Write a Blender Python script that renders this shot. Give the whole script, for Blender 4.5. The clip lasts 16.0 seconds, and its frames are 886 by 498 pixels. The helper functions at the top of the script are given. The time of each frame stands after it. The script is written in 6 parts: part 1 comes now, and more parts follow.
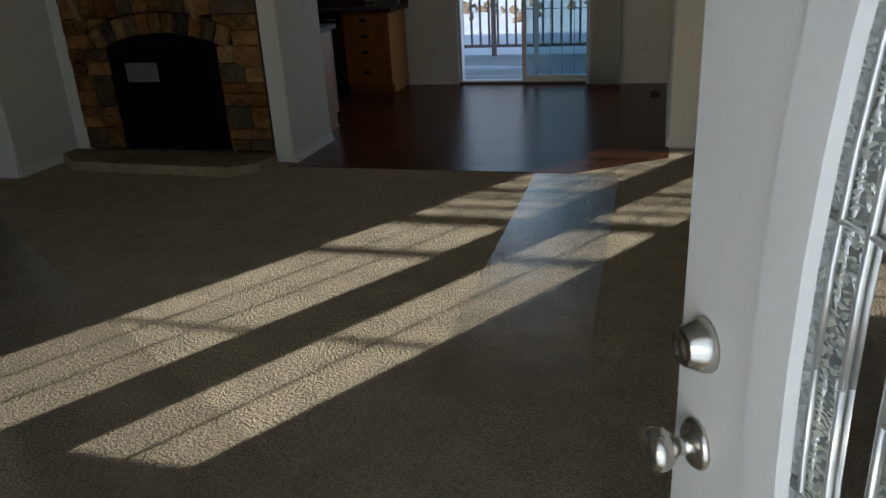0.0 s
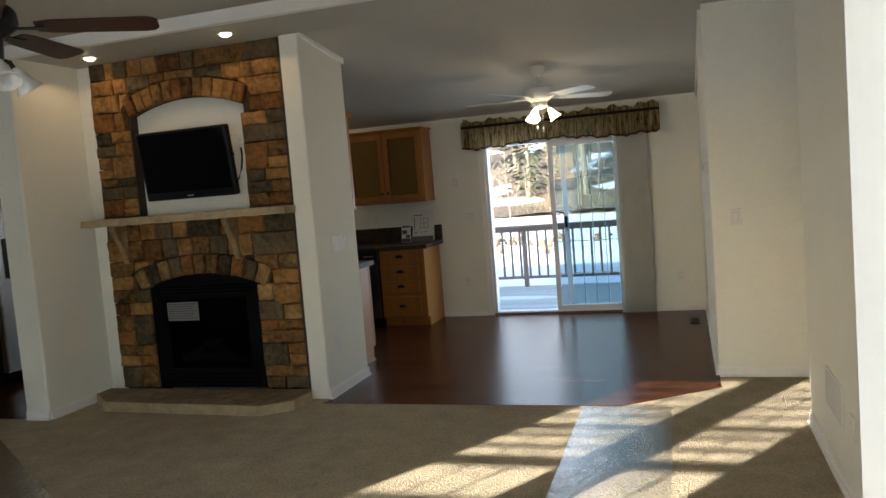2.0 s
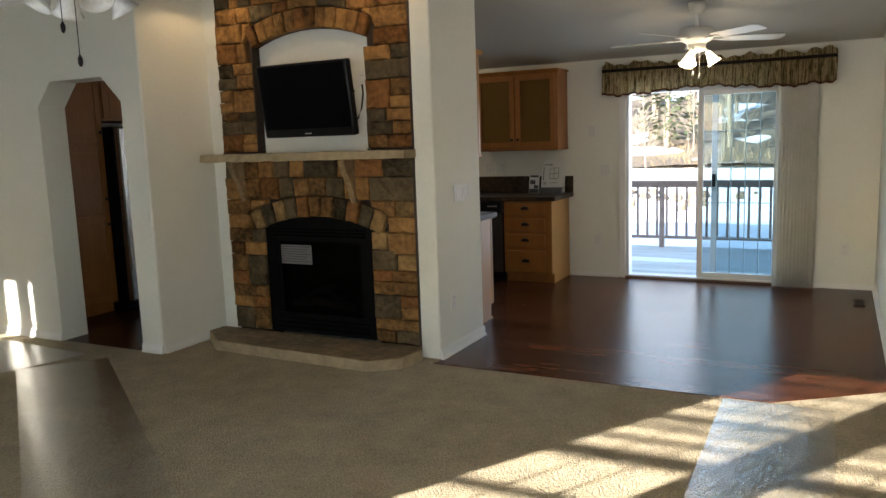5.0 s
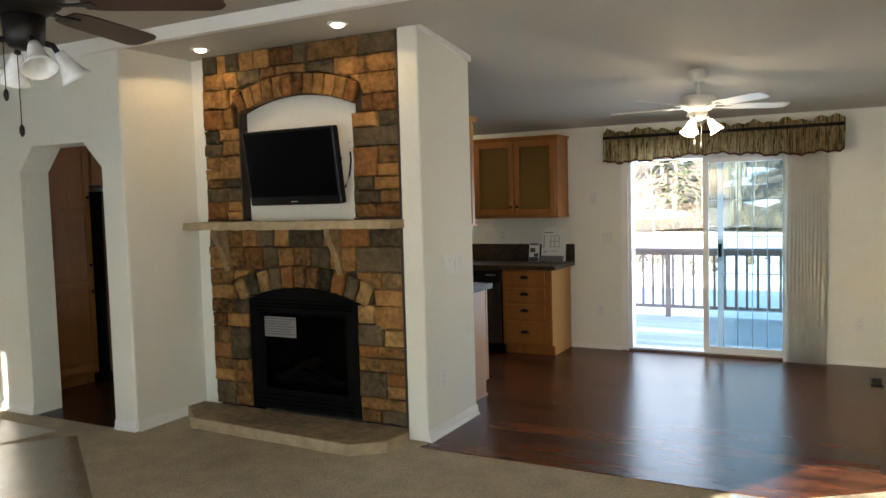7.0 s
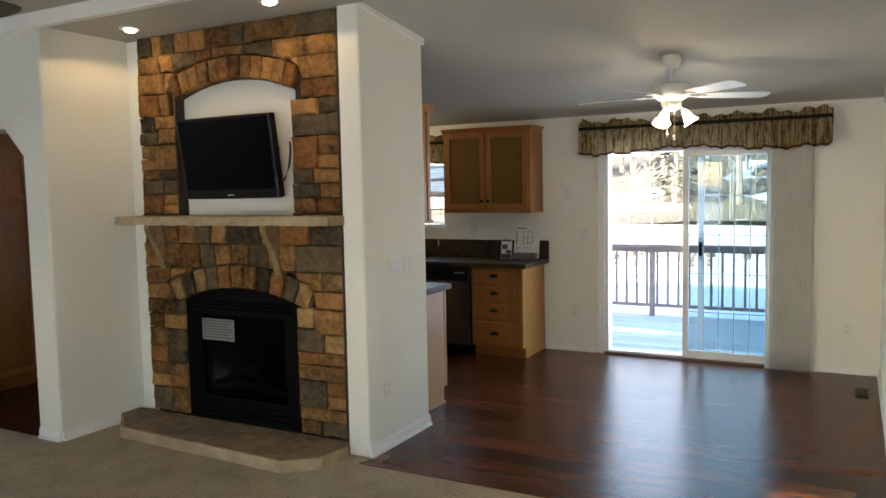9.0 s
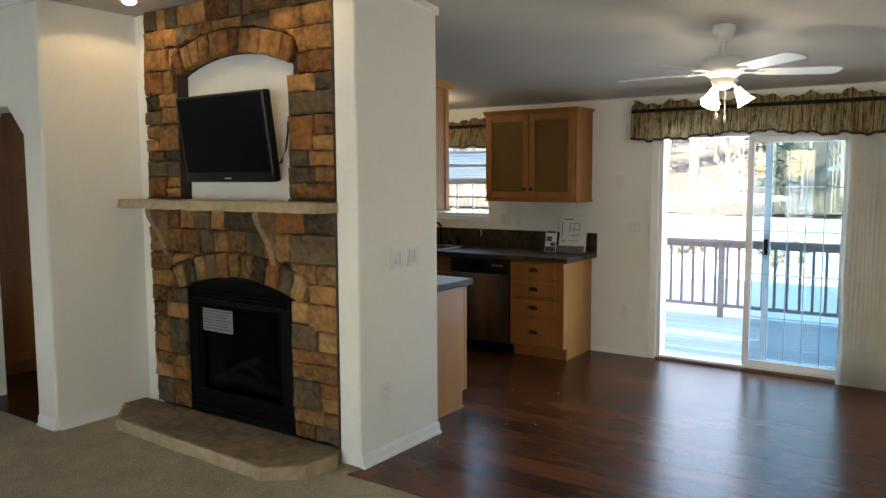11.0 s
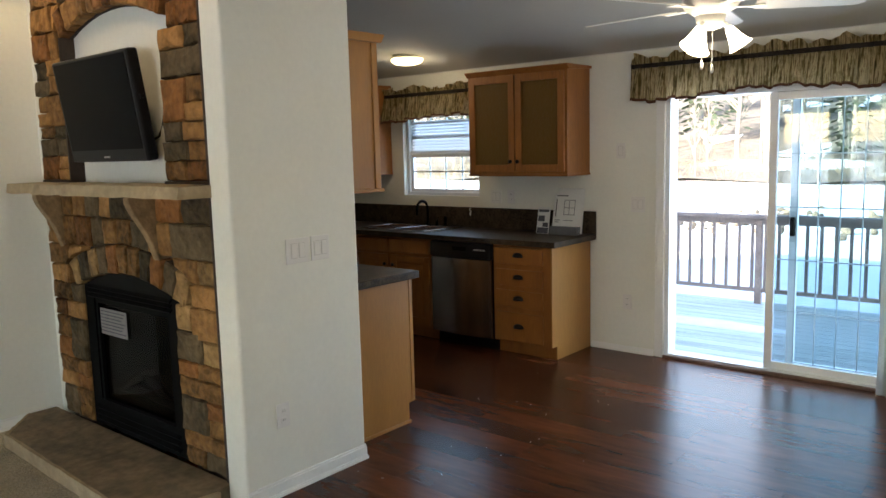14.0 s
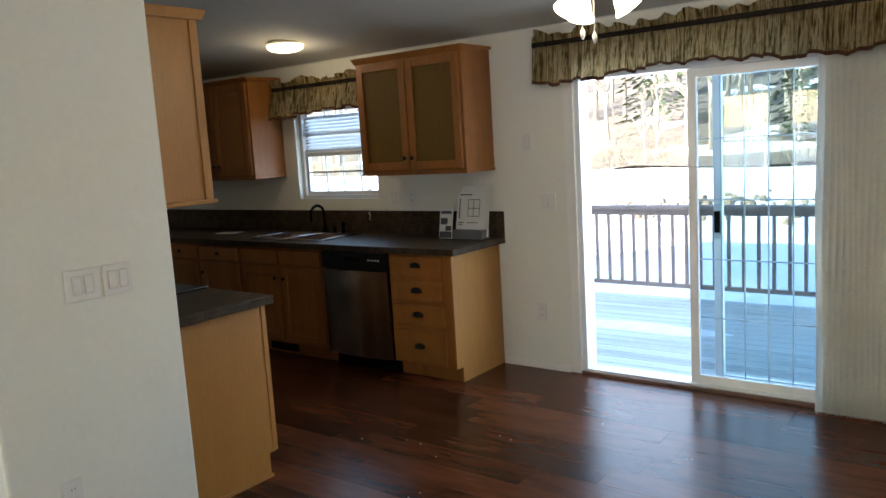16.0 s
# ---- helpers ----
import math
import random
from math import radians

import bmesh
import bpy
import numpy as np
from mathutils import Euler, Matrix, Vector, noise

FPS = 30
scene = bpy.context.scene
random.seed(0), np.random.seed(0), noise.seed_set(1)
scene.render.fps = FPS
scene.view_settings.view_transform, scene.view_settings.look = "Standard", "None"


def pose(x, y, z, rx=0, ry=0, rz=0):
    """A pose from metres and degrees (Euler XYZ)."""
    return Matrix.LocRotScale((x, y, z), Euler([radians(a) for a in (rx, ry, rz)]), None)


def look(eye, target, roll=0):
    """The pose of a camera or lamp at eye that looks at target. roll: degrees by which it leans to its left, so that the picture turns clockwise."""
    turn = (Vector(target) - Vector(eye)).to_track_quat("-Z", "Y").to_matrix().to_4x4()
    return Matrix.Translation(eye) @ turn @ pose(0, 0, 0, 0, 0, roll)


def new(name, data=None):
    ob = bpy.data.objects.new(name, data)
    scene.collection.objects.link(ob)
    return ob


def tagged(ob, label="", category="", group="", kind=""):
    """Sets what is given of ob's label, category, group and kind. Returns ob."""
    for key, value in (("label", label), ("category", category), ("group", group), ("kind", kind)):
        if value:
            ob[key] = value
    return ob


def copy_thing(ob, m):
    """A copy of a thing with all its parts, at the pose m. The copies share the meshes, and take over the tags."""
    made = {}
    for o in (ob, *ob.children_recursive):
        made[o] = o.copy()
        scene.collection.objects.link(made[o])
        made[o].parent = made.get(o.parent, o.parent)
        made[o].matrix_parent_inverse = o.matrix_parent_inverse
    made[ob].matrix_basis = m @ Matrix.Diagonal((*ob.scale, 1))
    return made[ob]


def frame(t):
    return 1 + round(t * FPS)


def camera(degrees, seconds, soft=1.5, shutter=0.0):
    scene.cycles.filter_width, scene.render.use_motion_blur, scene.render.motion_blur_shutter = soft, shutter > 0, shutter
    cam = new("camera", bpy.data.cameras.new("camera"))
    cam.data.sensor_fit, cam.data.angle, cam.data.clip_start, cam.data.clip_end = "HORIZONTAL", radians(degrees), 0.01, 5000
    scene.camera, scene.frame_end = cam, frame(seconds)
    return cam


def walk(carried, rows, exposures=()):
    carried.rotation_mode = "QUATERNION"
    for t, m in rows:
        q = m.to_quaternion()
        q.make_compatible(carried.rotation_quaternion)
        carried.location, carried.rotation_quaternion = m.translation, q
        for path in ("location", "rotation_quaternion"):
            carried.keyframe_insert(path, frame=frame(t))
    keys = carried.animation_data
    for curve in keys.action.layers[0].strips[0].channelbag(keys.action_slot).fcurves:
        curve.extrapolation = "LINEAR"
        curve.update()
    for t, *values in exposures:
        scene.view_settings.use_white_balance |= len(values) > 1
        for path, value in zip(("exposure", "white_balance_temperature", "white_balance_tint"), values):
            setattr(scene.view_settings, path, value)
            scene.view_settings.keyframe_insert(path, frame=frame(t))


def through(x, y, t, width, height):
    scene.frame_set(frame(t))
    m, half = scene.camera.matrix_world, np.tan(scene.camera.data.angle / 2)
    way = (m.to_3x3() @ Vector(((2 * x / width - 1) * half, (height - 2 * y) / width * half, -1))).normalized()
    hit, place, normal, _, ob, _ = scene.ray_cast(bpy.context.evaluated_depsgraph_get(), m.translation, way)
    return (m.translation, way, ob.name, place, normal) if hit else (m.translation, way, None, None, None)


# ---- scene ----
cam = camera(60.0, 16.0)
PATH = [
    (0, (0.25, 0.019, 1.530), (-0.279, 1.801, 0.792), -3.2),
    (0.3, (0.245, 0.050, 1.535), (-0.274, 1.846, 0.812), -2.6),
    (0.6, (0.225, 0.107, 1.493), (-0.305, 1.921, 0.839), -3.2),
    (0.9, (0.175, 0.119, 1.488), (-0.383, 1.947, 0.900), -2.3),
    (1.2, (0.165, 0.132, 1.503), (-0.430, 1.971, 0.989), -2.4),
    (1.5, (0.135, 0.150, 1.538), (-0.481, 2.010, 1.137), -3.1),
    (1.8, (0.138, 0.145, 1.545), (-0.485, 2.027, 1.290), -4.2),
    (2, (0.146, 0.156, 1.525), (-0.460, 2.052, 1.367), -4.6),
    (2.5, (0.145, 0.155, 1.550), (-0.477, 2.046, 1.379), -2.0),
    (3, (0.138, 0.186, 1.527), (-0.446, 2.086, 1.324), -3.2),
    (3.5, (0.130, 0.289, 1.539), (-0.515, 2.170, 1.337), -2.3),
    (4, (0.099, 0.428, 1.542), (-0.671, 2.256, 1.288), -3.7),
    (4.5, (0.036, 0.534, 1.533), (-0.804, 2.333, 1.286), -3.9),
    (5, (-0.027, 0.636, 1.561), (-0.936, 2.394, 1.274), -2.0),
    (5.2, (0.015, 0.632, 1.602), (-0.861, 2.42, 1.409), -0.2),
    (7.3, (-0.034, 1.032, 1.62), (-0.972, 2.793, 1.491), -1.7),
    (7.5, (-0.03, 1.084, 1.627), (-0.973, 2.841, 1.475), -0.6),
    (8, (0.056, 1.178, 1.62), (-0.855, 2.952, 1.464), -0.8),
    (8.2, (0.071, 1.218, 1.632), (-0.83, 2.996, 1.469), -0.9),
    (10.3, (0.233, 1.969, 1.638), (-0.821, 3.662, 1.494), -0.5),
    (10.5, (0.267, 2.015, 1.619), (-0.796, 3.7, 1.447), -0.2),
    (11, (0.27, 2.158, 1.629), (-0.868, 3.792, 1.441), -0.3),
    (11.5, (0.248, 2.359, 1.622), (-0.94, 3.958, 1.442), -0.6),
    (12, (0.27, 2.54, 1.611), (-0.942, 4.118, 1.4), -1.9),
    (12.5, (0.283, 2.739, 1.63), (-1.01, 4.254, 1.447), -2.3),
    (13, (0.35, 2.923, 1.62), (-0.953, 4.423, 1.391), -1.8),
    (13.5, (0.374, 3.094, 1.622), (-0.917, 4.595, 1.342), -2.8),
    (14, (0.38, 3.34, 1.619), (-0.899, 4.857, 1.362), -1.5),
    (14.5, (0.371, 3.583, 1.608), (-0.865, 5.129, 1.318), -3.6),
    (15, (0.394, 3.811, 1.599), (-0.859, 5.346, 1.326), -2.0),
    (15.5, (0.332, 3.998, 1.585), (-0.851, 5.584, 1.291), -3.0),
    (16, (0.304, 4.233, 1.605), (-0.897, 5.809, 1.33), -3.5),
]
EXPOSURES = [(0, 0.55, 5800, 8), (0.5, 0.95, 5800, 8), (1.0, 1.35, 5850, 9), (1.5, 1.9, 6000, 10), (2.0, 2.28, 6350, 10), (3.5, 2.33, 6450, 10), (5.0, 2.62, 6400, 10), (7.3, 3.07, 6350, 10), (8.0, 3.06, 6280, 10), (10.5, 3.05, 6150, 10), (12.5, 3.2, 6250, 10), (14.0, 3.13, 6100, 10), (16.0, 3.08, 6000, 10)]
walk(cam, [(t, look(eye, target, roll)) for t, eye, target, roll in PATH], EXPOSURES)

# ---- light ----
SUN_AZ, SUN_EL = radians(31.5), radians(17.0)          # the sun stands behind the front wall, low
world = bpy.data.worlds.new("sky")
scene.world = world
world.use_nodes = True
wn = world.node_tree
sky = wn.nodes.new("ShaderNodeTexSky")
sky.sky_type = "NISHITA"
sky.sun_disc = False
sky.sun_elevation = SUN_EL
sky.sun_rotation = radians(180 + 31.5)
wn.links.new(sky.outputs[0], wn.nodes["Background"].inputs[0])
wn.nodes["Background"].inputs[1].default_value = 0.15


def lamp(name, kind, m, energy, colour, **more):
    data = bpy.data.lights.new(name, kind)
    data.energy, data.color = energy, colour
    for key, value in more.items():
        if key == "size":
            data.shape = "RECTANGLE"
            data.size, data.size_y = value
        elif key == "angle":
            data.angle = value
        elif key == "radius":
            data.shadow_soft_size = value
    ob = new(name, data)
    ob.matrix_world = m
    return ob


SUN_WAY = Vector((math.sin(SUN_AZ) * math.cos(SUN_EL), math.cos(SUN_AZ) * math.cos(SUN_EL), -math.sin(SUN_EL)))
lamp("sun", "SUN", look((0, 0, 20), Vector((0, 0, 20)) + SUN_WAY), 5.0, (1.0, 0.93, 0.82), angle=radians(0.5))
SKYLIGHT = (0.86, 0.92, 1.0)
lamp("patio_daylight", "AREA", look((-1.25, 8.93, 1.05), (-1.25, 0, 0.9)), 2.2, SKYLIGHT, size=(1.45, 1.85))
lamp("sink_window_daylight", "AREA", look((-4.22, 8.93, 1.55), (-4.22, 0, 1.2)), 0.35, SKYLIGHT, size=(0.85, 0.7))
lamp("front_window_daylight", "AREA", look((-2.9, -0.12, 1.3), (-2.9, 6, 1.1)), 3.5, SKYLIGHT, size=(1.7, 1.4))
lamp("front_door_daylight", "AREA", look((0.25, -0.12, 1.1), (0.0, 6, 1.0)), 3.2, SKYLIGHT, size=(0.85, 1.9))
lamp("side_window_daylight", "AREA", look((-9.08, -0.12, 1.4), (-8.3, 6, 1.1)), 3.5, SKYLIGHT, size=(0.45, 1.4))


# ---- materials ----
def mat(name, base, rough=0.6, metal=0.0, vary=0.12, scale=6.0, fine=60.0, bump=0.05, bumpscale=90.0, spec=0.5, per_object=0.0, sheen=0.0, stretch=(1, 1, 1), grain=0.5, coat=0.0):
    """Principled surface with two scales of variation and a fine relief."""
    m = bpy.data.materials.new(name)
    m.use_nodes = True
    nt = m.node_tree
    L = nt.links
    b = nt.nodes["Principled BSDF"]
    tc = nt.nodes.new("ShaderNodeTexCoord")
    mp = nt.nodes.new("ShaderNodeMapping")
    mp.inputs["Scale"].default_value = stretch
    L.new(tc.outputs["Object"], mp.inputs[0])
    n1 = nt.nodes.new("ShaderNodeTexNoise")
    n1.inputs["Scale"].default_value, n1.inputs["Detail"].default_value = scale, 4
    n2 = nt.nodes.new("ShaderNodeTexNoise")
    n2.inputs["Scale"].default_value, n2.inputs["Detail"].default_value = fine, 3
    L.new(mp.outputs[0], n1.inputs["Vector"])
    L.new(mp.outputs[0], n2.inputs["Vector"])
    mix = nt.nodes.new("ShaderNodeMix")
    mix.inputs["Factor"].default_value = grain
    L.new(n1.outputs["Fac"], mix.inputs["A"])
    L.new(n2.outputs["Fac"], mix.inputs["B"])
    val = mix.outputs["Result"]
    if per_object:
        info = nt.nodes.new("ShaderNodeObjectInfo")
        sub = nt.nodes.new("ShaderNodeMath")
        sub.operation = "MULTIPLY_ADD"
        L.new(info.outputs["Random"], sub.inputs[0])
        sub.inputs[1].default_value = per_object
        sub.inputs[2].default_value = -per_object / 2
        add = nt.nodes.new("ShaderNodeMath")
        L.new(val, add.inputs[0])
        L.new(sub.outputs[0], add.inputs[1])
        val = add.outputs[0]
    ramp = nt.nodes.new("ShaderNodeValToRGB")
    lo = [max(0, c * (1 - 2.2 * vary)) for c in base]
    hi = [min(1, c * (1 + 2.2 * vary)) for c in base]
    ramp.color_ramp.elements[0].position, ramp.color_ramp.elements[0].color = 0.25, (*lo, 1)
    ramp.color_ramp.elements[1].position, ramp.color_ramp.elements[1].color = 0.75, (*hi, 1)
    L.new(val, ramp.inputs[0])
    L.new(ramp.outputs[0], b.inputs["Base Color"])
    b.inputs["Roughness"].default_value = rough
    b.inputs["Metallic"].default_value = metal
    b.inputs["Specular IOR Level"].default_value = spec
    b.inputs["Sheen Weight"].default_value = sheen
    b.inputs["Coat Weight"].default_value = coat
    b.inputs["Coat Roughness"].default_value = 0.12
    if bump:
        n3 = nt.nodes.new("ShaderNodeTexNoise")
        n3.inputs["Scale"].default_value, n3.inputs["Detail"].default_value = bumpscale, 4
        L.new(mp.outputs[0], n3.inputs["Vector"])
        bp = nt.nodes.new("ShaderNodeBump")
        bp.inputs["Strength"].default_value = min(1, bump * 4)
        bp.inputs["Distance"].default_value = bump * 0.05
        L.new(n3.outputs["Fac"], bp.inputs["Height"])
        L.new(bp.outputs[0], b.inputs["Normal"])
    return m


def glass(name, tint=(1, 1, 1), rough=0.0, bump=0.0, ior=1.5, fine=14, body=0.0, body_colour=(0.27, 0.17, 0.085), sheet=False):
    """A thin pane: mostly clear, with gloss that grows at a low angle."""
    m = bpy.data.materials.new(name)
    m.use_nodes = True
    nt = m.node_tree
    L = nt.links
    for n in list(nt.nodes):
        nt.nodes.remove(n)
    out = nt.nodes.new("ShaderNodeOutputMaterial")
    tr = nt.nodes.new("ShaderNodeBsdfTransparent")
    tr.inputs[0].default_value = (*tint, 1)
    gl = nt.nodes.new("ShaderNodeBsdfGlossy")
    gl.inputs["Roughness"].default_value = rough
    fr = nt.nodes.new("ShaderNodeFresnel")
    fr.inputs[0].default_value = ior
    mx = nt.nodes.new("ShaderNodeMixShader")
    if sheet:       # a loose sheet shines alike on both faces
        lw = nt.nodes.new("ShaderNodeLayerWeight")
        lw.inputs[0].default_value = 0.5
        pw = nt.nodes.new("ShaderNodeMath")
        pw.operation = "POWER"
        pw.inputs[1].default_value = 1.9
        L.new(lw.outputs["Facing"], pw.inputs[0])
        ad = nt.nodes.new("ShaderNodeMath")
        ad.operation = "MULTIPLY_ADD"
        ad.inputs[1].default_value, ad.inputs[2].default_value = sheet, 0.05 if sheet > 0.3 else 0.012
        L.new(pw.outputs[0], ad.inputs[0])
        L.new(ad.outputs[0], mx.inputs[0])
    else:
        L.new(fr.outputs[0], mx.inputs[0])
    if body:
        df = nt.nodes.new("ShaderNodeBsdfDiffuse")
        df.inputs[0].default_value = (*body_colour, 1)
        m2 = nt.nodes.new("ShaderNodeMixShader")
        m2.inputs[0].default_value = body
        L.new(tr.outputs[0], m2.inputs[1])
        L.new(df.outputs[0], m2.inputs[2])
        L.new(m2.outputs[0], mx.inputs[1])
    else:
        L.new(tr.outputs[0], mx.inputs[1])
    L.new(gl.outputs[0], mx.inputs[2])
    L.new(mx.outputs[0], out.inputs[0])
    if bump:
        tc = nt.nodes.new("ShaderNodeTexCoord")
        no = nt.nodes.new("ShaderNodeTexNoise")
        no.inputs["Scale"].default_value, no.inputs["Detail"].default_value = fine, 3
        mp = nt.nodes.new("ShaderNodeMapping")
        mp.inputs["Scale"].default_value = (1.0, 0.38, 1.0) if sheet else (1.0, 1.0, 1.0)
        mp.inputs["Rotation"].default_value = (0, 0, radians(25) if sheet else 0)
        no.inputs["Distortion"].default_value = 0.7 if sheet else 0.0
        L.new(tc.outputs["Object"], mp.inputs[0])
        L.new(mp.outputs[0], no.inputs["Vector"])
        bp = nt.nodes.new("ShaderNodeBump")
        bp.inputs["Strength"].default_value, bp.inputs["Distance"].default_value = bump, 0.05
        L.new(no.outputs["Fac"], bp.inputs["Height"])
        L.new(bp.outputs[0], gl.inputs["Normal"])
        L.new(bp.outputs[0], (lw if sheet else fr).inputs["Normal"])
    return m


def etched(name):
    """Clear glass with frosted fern leaves: narrow cells in two turned layers."""
    m = glass(name, (0.62, 0.66, 0.60), 0.06, bump=0.15, fine=20)
    nt = m.node_tree
    L = nt.links
    out = next(n for n in nt.nodes if n.type == "OUTPUT_MATERIAL")
    clear = out.inputs[0].links[0].from_socket
    tc = nt.nodes.new("ShaderNodeTexCoord")
    wob = nt.nodes.new("ShaderNodeTexNoise")
    wob.inputs["Scale"].default_value = 22
    L.new(tc.outputs["Object"], wob.inputs["Vector"])
    bend = nt.nodes.new("ShaderNodeVectorMath")
    bend.operation = "MULTIPLY_ADD"
    L.new(wob.outputs["Color"], bend.inputs[0])
    bend.inputs[1].default_value = (0.035, 0.035, 0.035)
    L.new(tc.outputs["Object"], bend.inputs[2])
    masks = []
    for turn in (38, -47):
        mp = nt.nodes.new("ShaderNodeMapping")
        mp.inputs["Rotation"].default_value = (0, radians(turn), 0)
        mp.inputs["Scale"].default_value = (85, 60, 210)
        vo = nt.nodes.new("ShaderNodeTexVoronoi")
        vo.inputs["Scale"].default_value = 1.0
        L.new(bend.outputs[0], mp.inputs[0])
        L.new(mp.outputs[0], vo.inputs["Vector"])
        lt = nt.nodes.new("ShaderNodeMath")
        lt.operation = "LESS_THAN"
        lt.inputs[1].default_value = 0.40
        L.new(vo.outputs["Distance"], lt.inputs[0])
        masks.append(lt)
    top = nt.nodes.new("ShaderNodeMath")
    top.operation = "MAXIMUM"
    L.new(masks[0].outputs[0], top.inputs[0])
    L.new(masks[1].outputs[0], top.inputs[1])
    part_of = nt.nodes.new("ShaderNodeMath")
    part_of.operation = "MULTIPLY"
    part_of.inputs[1].default_value = 0.8
    L.new(top.outputs[0], part_of.inputs[0])
    frost = nt.nodes.new("ShaderNodeBsdfTranslucent")
    frost.inputs[0].default_value = (0.80, 0.83, 0.78, 1)
    face = nt.nodes.new("ShaderNodeBsdfDiffuse")
    face.inputs[0].default_value = (0.62, 0.64, 0.60, 1)
    both = nt.nodes.new("ShaderNodeMixShader")
    L.new(frost.outputs[0], both.inputs[1])
    L.new(face.outputs[0], both.inputs[2])
    mx = nt.nodes.new("ShaderNodeMixShader")
    L.new(part_of.outputs[0], mx.inputs[0])
    L.new(clear, mx.inputs[1])
    L.new(both.outputs[0], mx.inputs[2])
    L.new(mx.outputs[0], out.inputs[0])
    return m


def cloth(name, base, through=0.5):
    """Thin cloth that lets some light through."""
    m = mat(name, base, 0.9, vary=0.06, scale=5, bump=0.05)
    nt = m.node_tree
    b = nt.nodes["Principled BSDF"]
    tl = nt.nodes.new("ShaderNodeBsdfTranslucent")
    tl.inputs[0].default_value = (*base, 1)
    mx = nt.nodes.new("ShaderNodeMixShader")
    mx.inputs[0].default_value = through
    nt.links.new(b.outputs[0], mx.inputs[1])
    nt.links.new(tl.outputs[0], mx.inputs[2])
    nt.links.new(mx.outputs[0], nt.nodes["Material Output"].inputs[0])
    return m


def glow(name, colour, strength):
    m = bpy.data.materials.new(name)
    m.use_nodes = True
    b = m.node_tree.nodes["Principled BSDF"]
    b.inputs["Base Color"].default_value = (0.9, 0.88, 0.85, 1)
    b.inputs["Emission Color"].default_value = (*colour, 1)
    b.inputs["Emission Strength"].default_value = strength
    return m


WALL = mat("wall_paint", (0.79, 0.777, 0.70), 0.75, vary=0.02, scale=1.5, fine=40, bump=0.03, bumpscale=140, spec=0.3)
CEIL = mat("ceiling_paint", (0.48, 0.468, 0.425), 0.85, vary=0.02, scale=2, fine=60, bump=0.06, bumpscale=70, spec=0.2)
TRIM = mat("white_trim", (0.83, 0.82, 0.79), 0.4, vary=0.02, bump=0.01)
CARPET = mat("carpet", (0.475, 0.388, 0.25), 0.95, vary=0.22, scale=5, fine=85, bump=0.7, bumpscale=95, spec=0.1, sheen=0.2, grain=0.6)
PLANK = mat("laminate_plank", (0.082, 0.0262, 0.0105), 0.27, vary=0.36, scale=2.6, fine=11, bump=0.03, bumpscale=7, spec=0.21, per_object=0.28, stretch=(0.5, 2.6, 1), grain=0.35)
GAP = mat("dark_joint", (0.026, 0.011, 0.006), 0.8, bump=0)
STONES = [
    mat("stone_tan", (0.235, 0.122, 0.040), 0.85, vary=0.36, scale=7, fine=26, bump=0.4, bumpscale=18, per_object=0.3, spec=0.2),
    mat("stone_rust", (0.182, 0.080, 0.024), 0.85, vary=0.36, scale=7, fine=26, bump=0.4, bumpscale=18, per_object=0.3, spec=0.2),
    mat("stone_grey", (0.094, 0.068, 0.036), 0.85, vary=0.34, scale=8, fine=26, bump=0.4, bumpscale=18, per_object=0.3, spec=0.2),
    mat("stone_sand", (0.30, 0.183, 0.072), 0.85, vary=0.32, scale=7, fine=26, bump=0.4, bumpscale=18, per_object=0.25, spec=0.2),
]
GROUT = mat("grout", (0.035, 0.022, 0.015), 0.9, bump=0.2)
LIME = mat("cast_limestone", (0.195, 0.145, 0.085), 0.8, vary=0.32, scale=4, fine=18, bump=0.22, bumpscale=14)
MANTEL = mat("tan_cast_stone", (0.40, 0.31, 0.185), 0.8, vary=0.14, scale=5, fine=20, bump=0.22, bumpscale=16)
EDGEWOOD = mat("dark_brown_strip", (0.035, 0.020, 0.012), 0.6, vary=0.25, scale=8, bump=0.05)
CORBEL = mat("brown_cast_stone", (0.27, 0.18, 0.088), 0.8, vary=0.25, scale=9, fine=30, bump=0.3, bumpscale=20)
# white card with the dimming of the dark fireplace glass put into its colour
CARDGREY = mat("glass_dimmed_label", (0.22, 0.208, 0.205), 0.7, vary=0.05, bump=0)
BLACK = mat("black_metal", (0.004, 0.004, 0.004), 0.6, vary=0.2, bump=0.02, spec=0.07)
GLOSSBLACK = mat("black_glass", (0.004, 0.004, 0.005), 0.12, vary=0.1, bump=0)
PLASTIC = mat("black_plastic", (0.008, 0.008, 0.009), 0.3, vary=0.1, bump=0.01, spec=0.22)
SCREEN = mat("tv_screen", (0.003, 0.003, 0.004), 0.28, vary=0.1, bump=0, spec=0.05)
OAK = mat("maple_cabinet", (0.290, 0.108, 0.0185), 0.50, vary=0.14, scale=3, fine=30, bump=0.02, bumpscale=60, stretch=(3.2, 3.2, 0.4), per_object=0.12)
OAKPANEL = mat("maple_end_panel", (0.365, 0.168, 0.034), 0.38, vary=0.07, scale=3, fine=30, bump=0.01, stretch=(3, 3, 0.5))
COUNTER = mat("dark_laminate_counter", (0.042, 0.029, 0.018), 0.42, vary=0.6, scale=14, fine=70, bump=0.02, spec=0.16)
STEEL = mat("brushed_steel", (0.44, 0.42, 0.39), 0.26, metal=1.0, vary=0.35, scale=1.6, fine=60, bump=0.01, stretch=(4, 4, 0.15))
SINKSTEEL = mat("polished_sink_steel", (0.50, 0.51, 0.53), 0.22, metal=1.0, vary=0.05, bump=0.0)
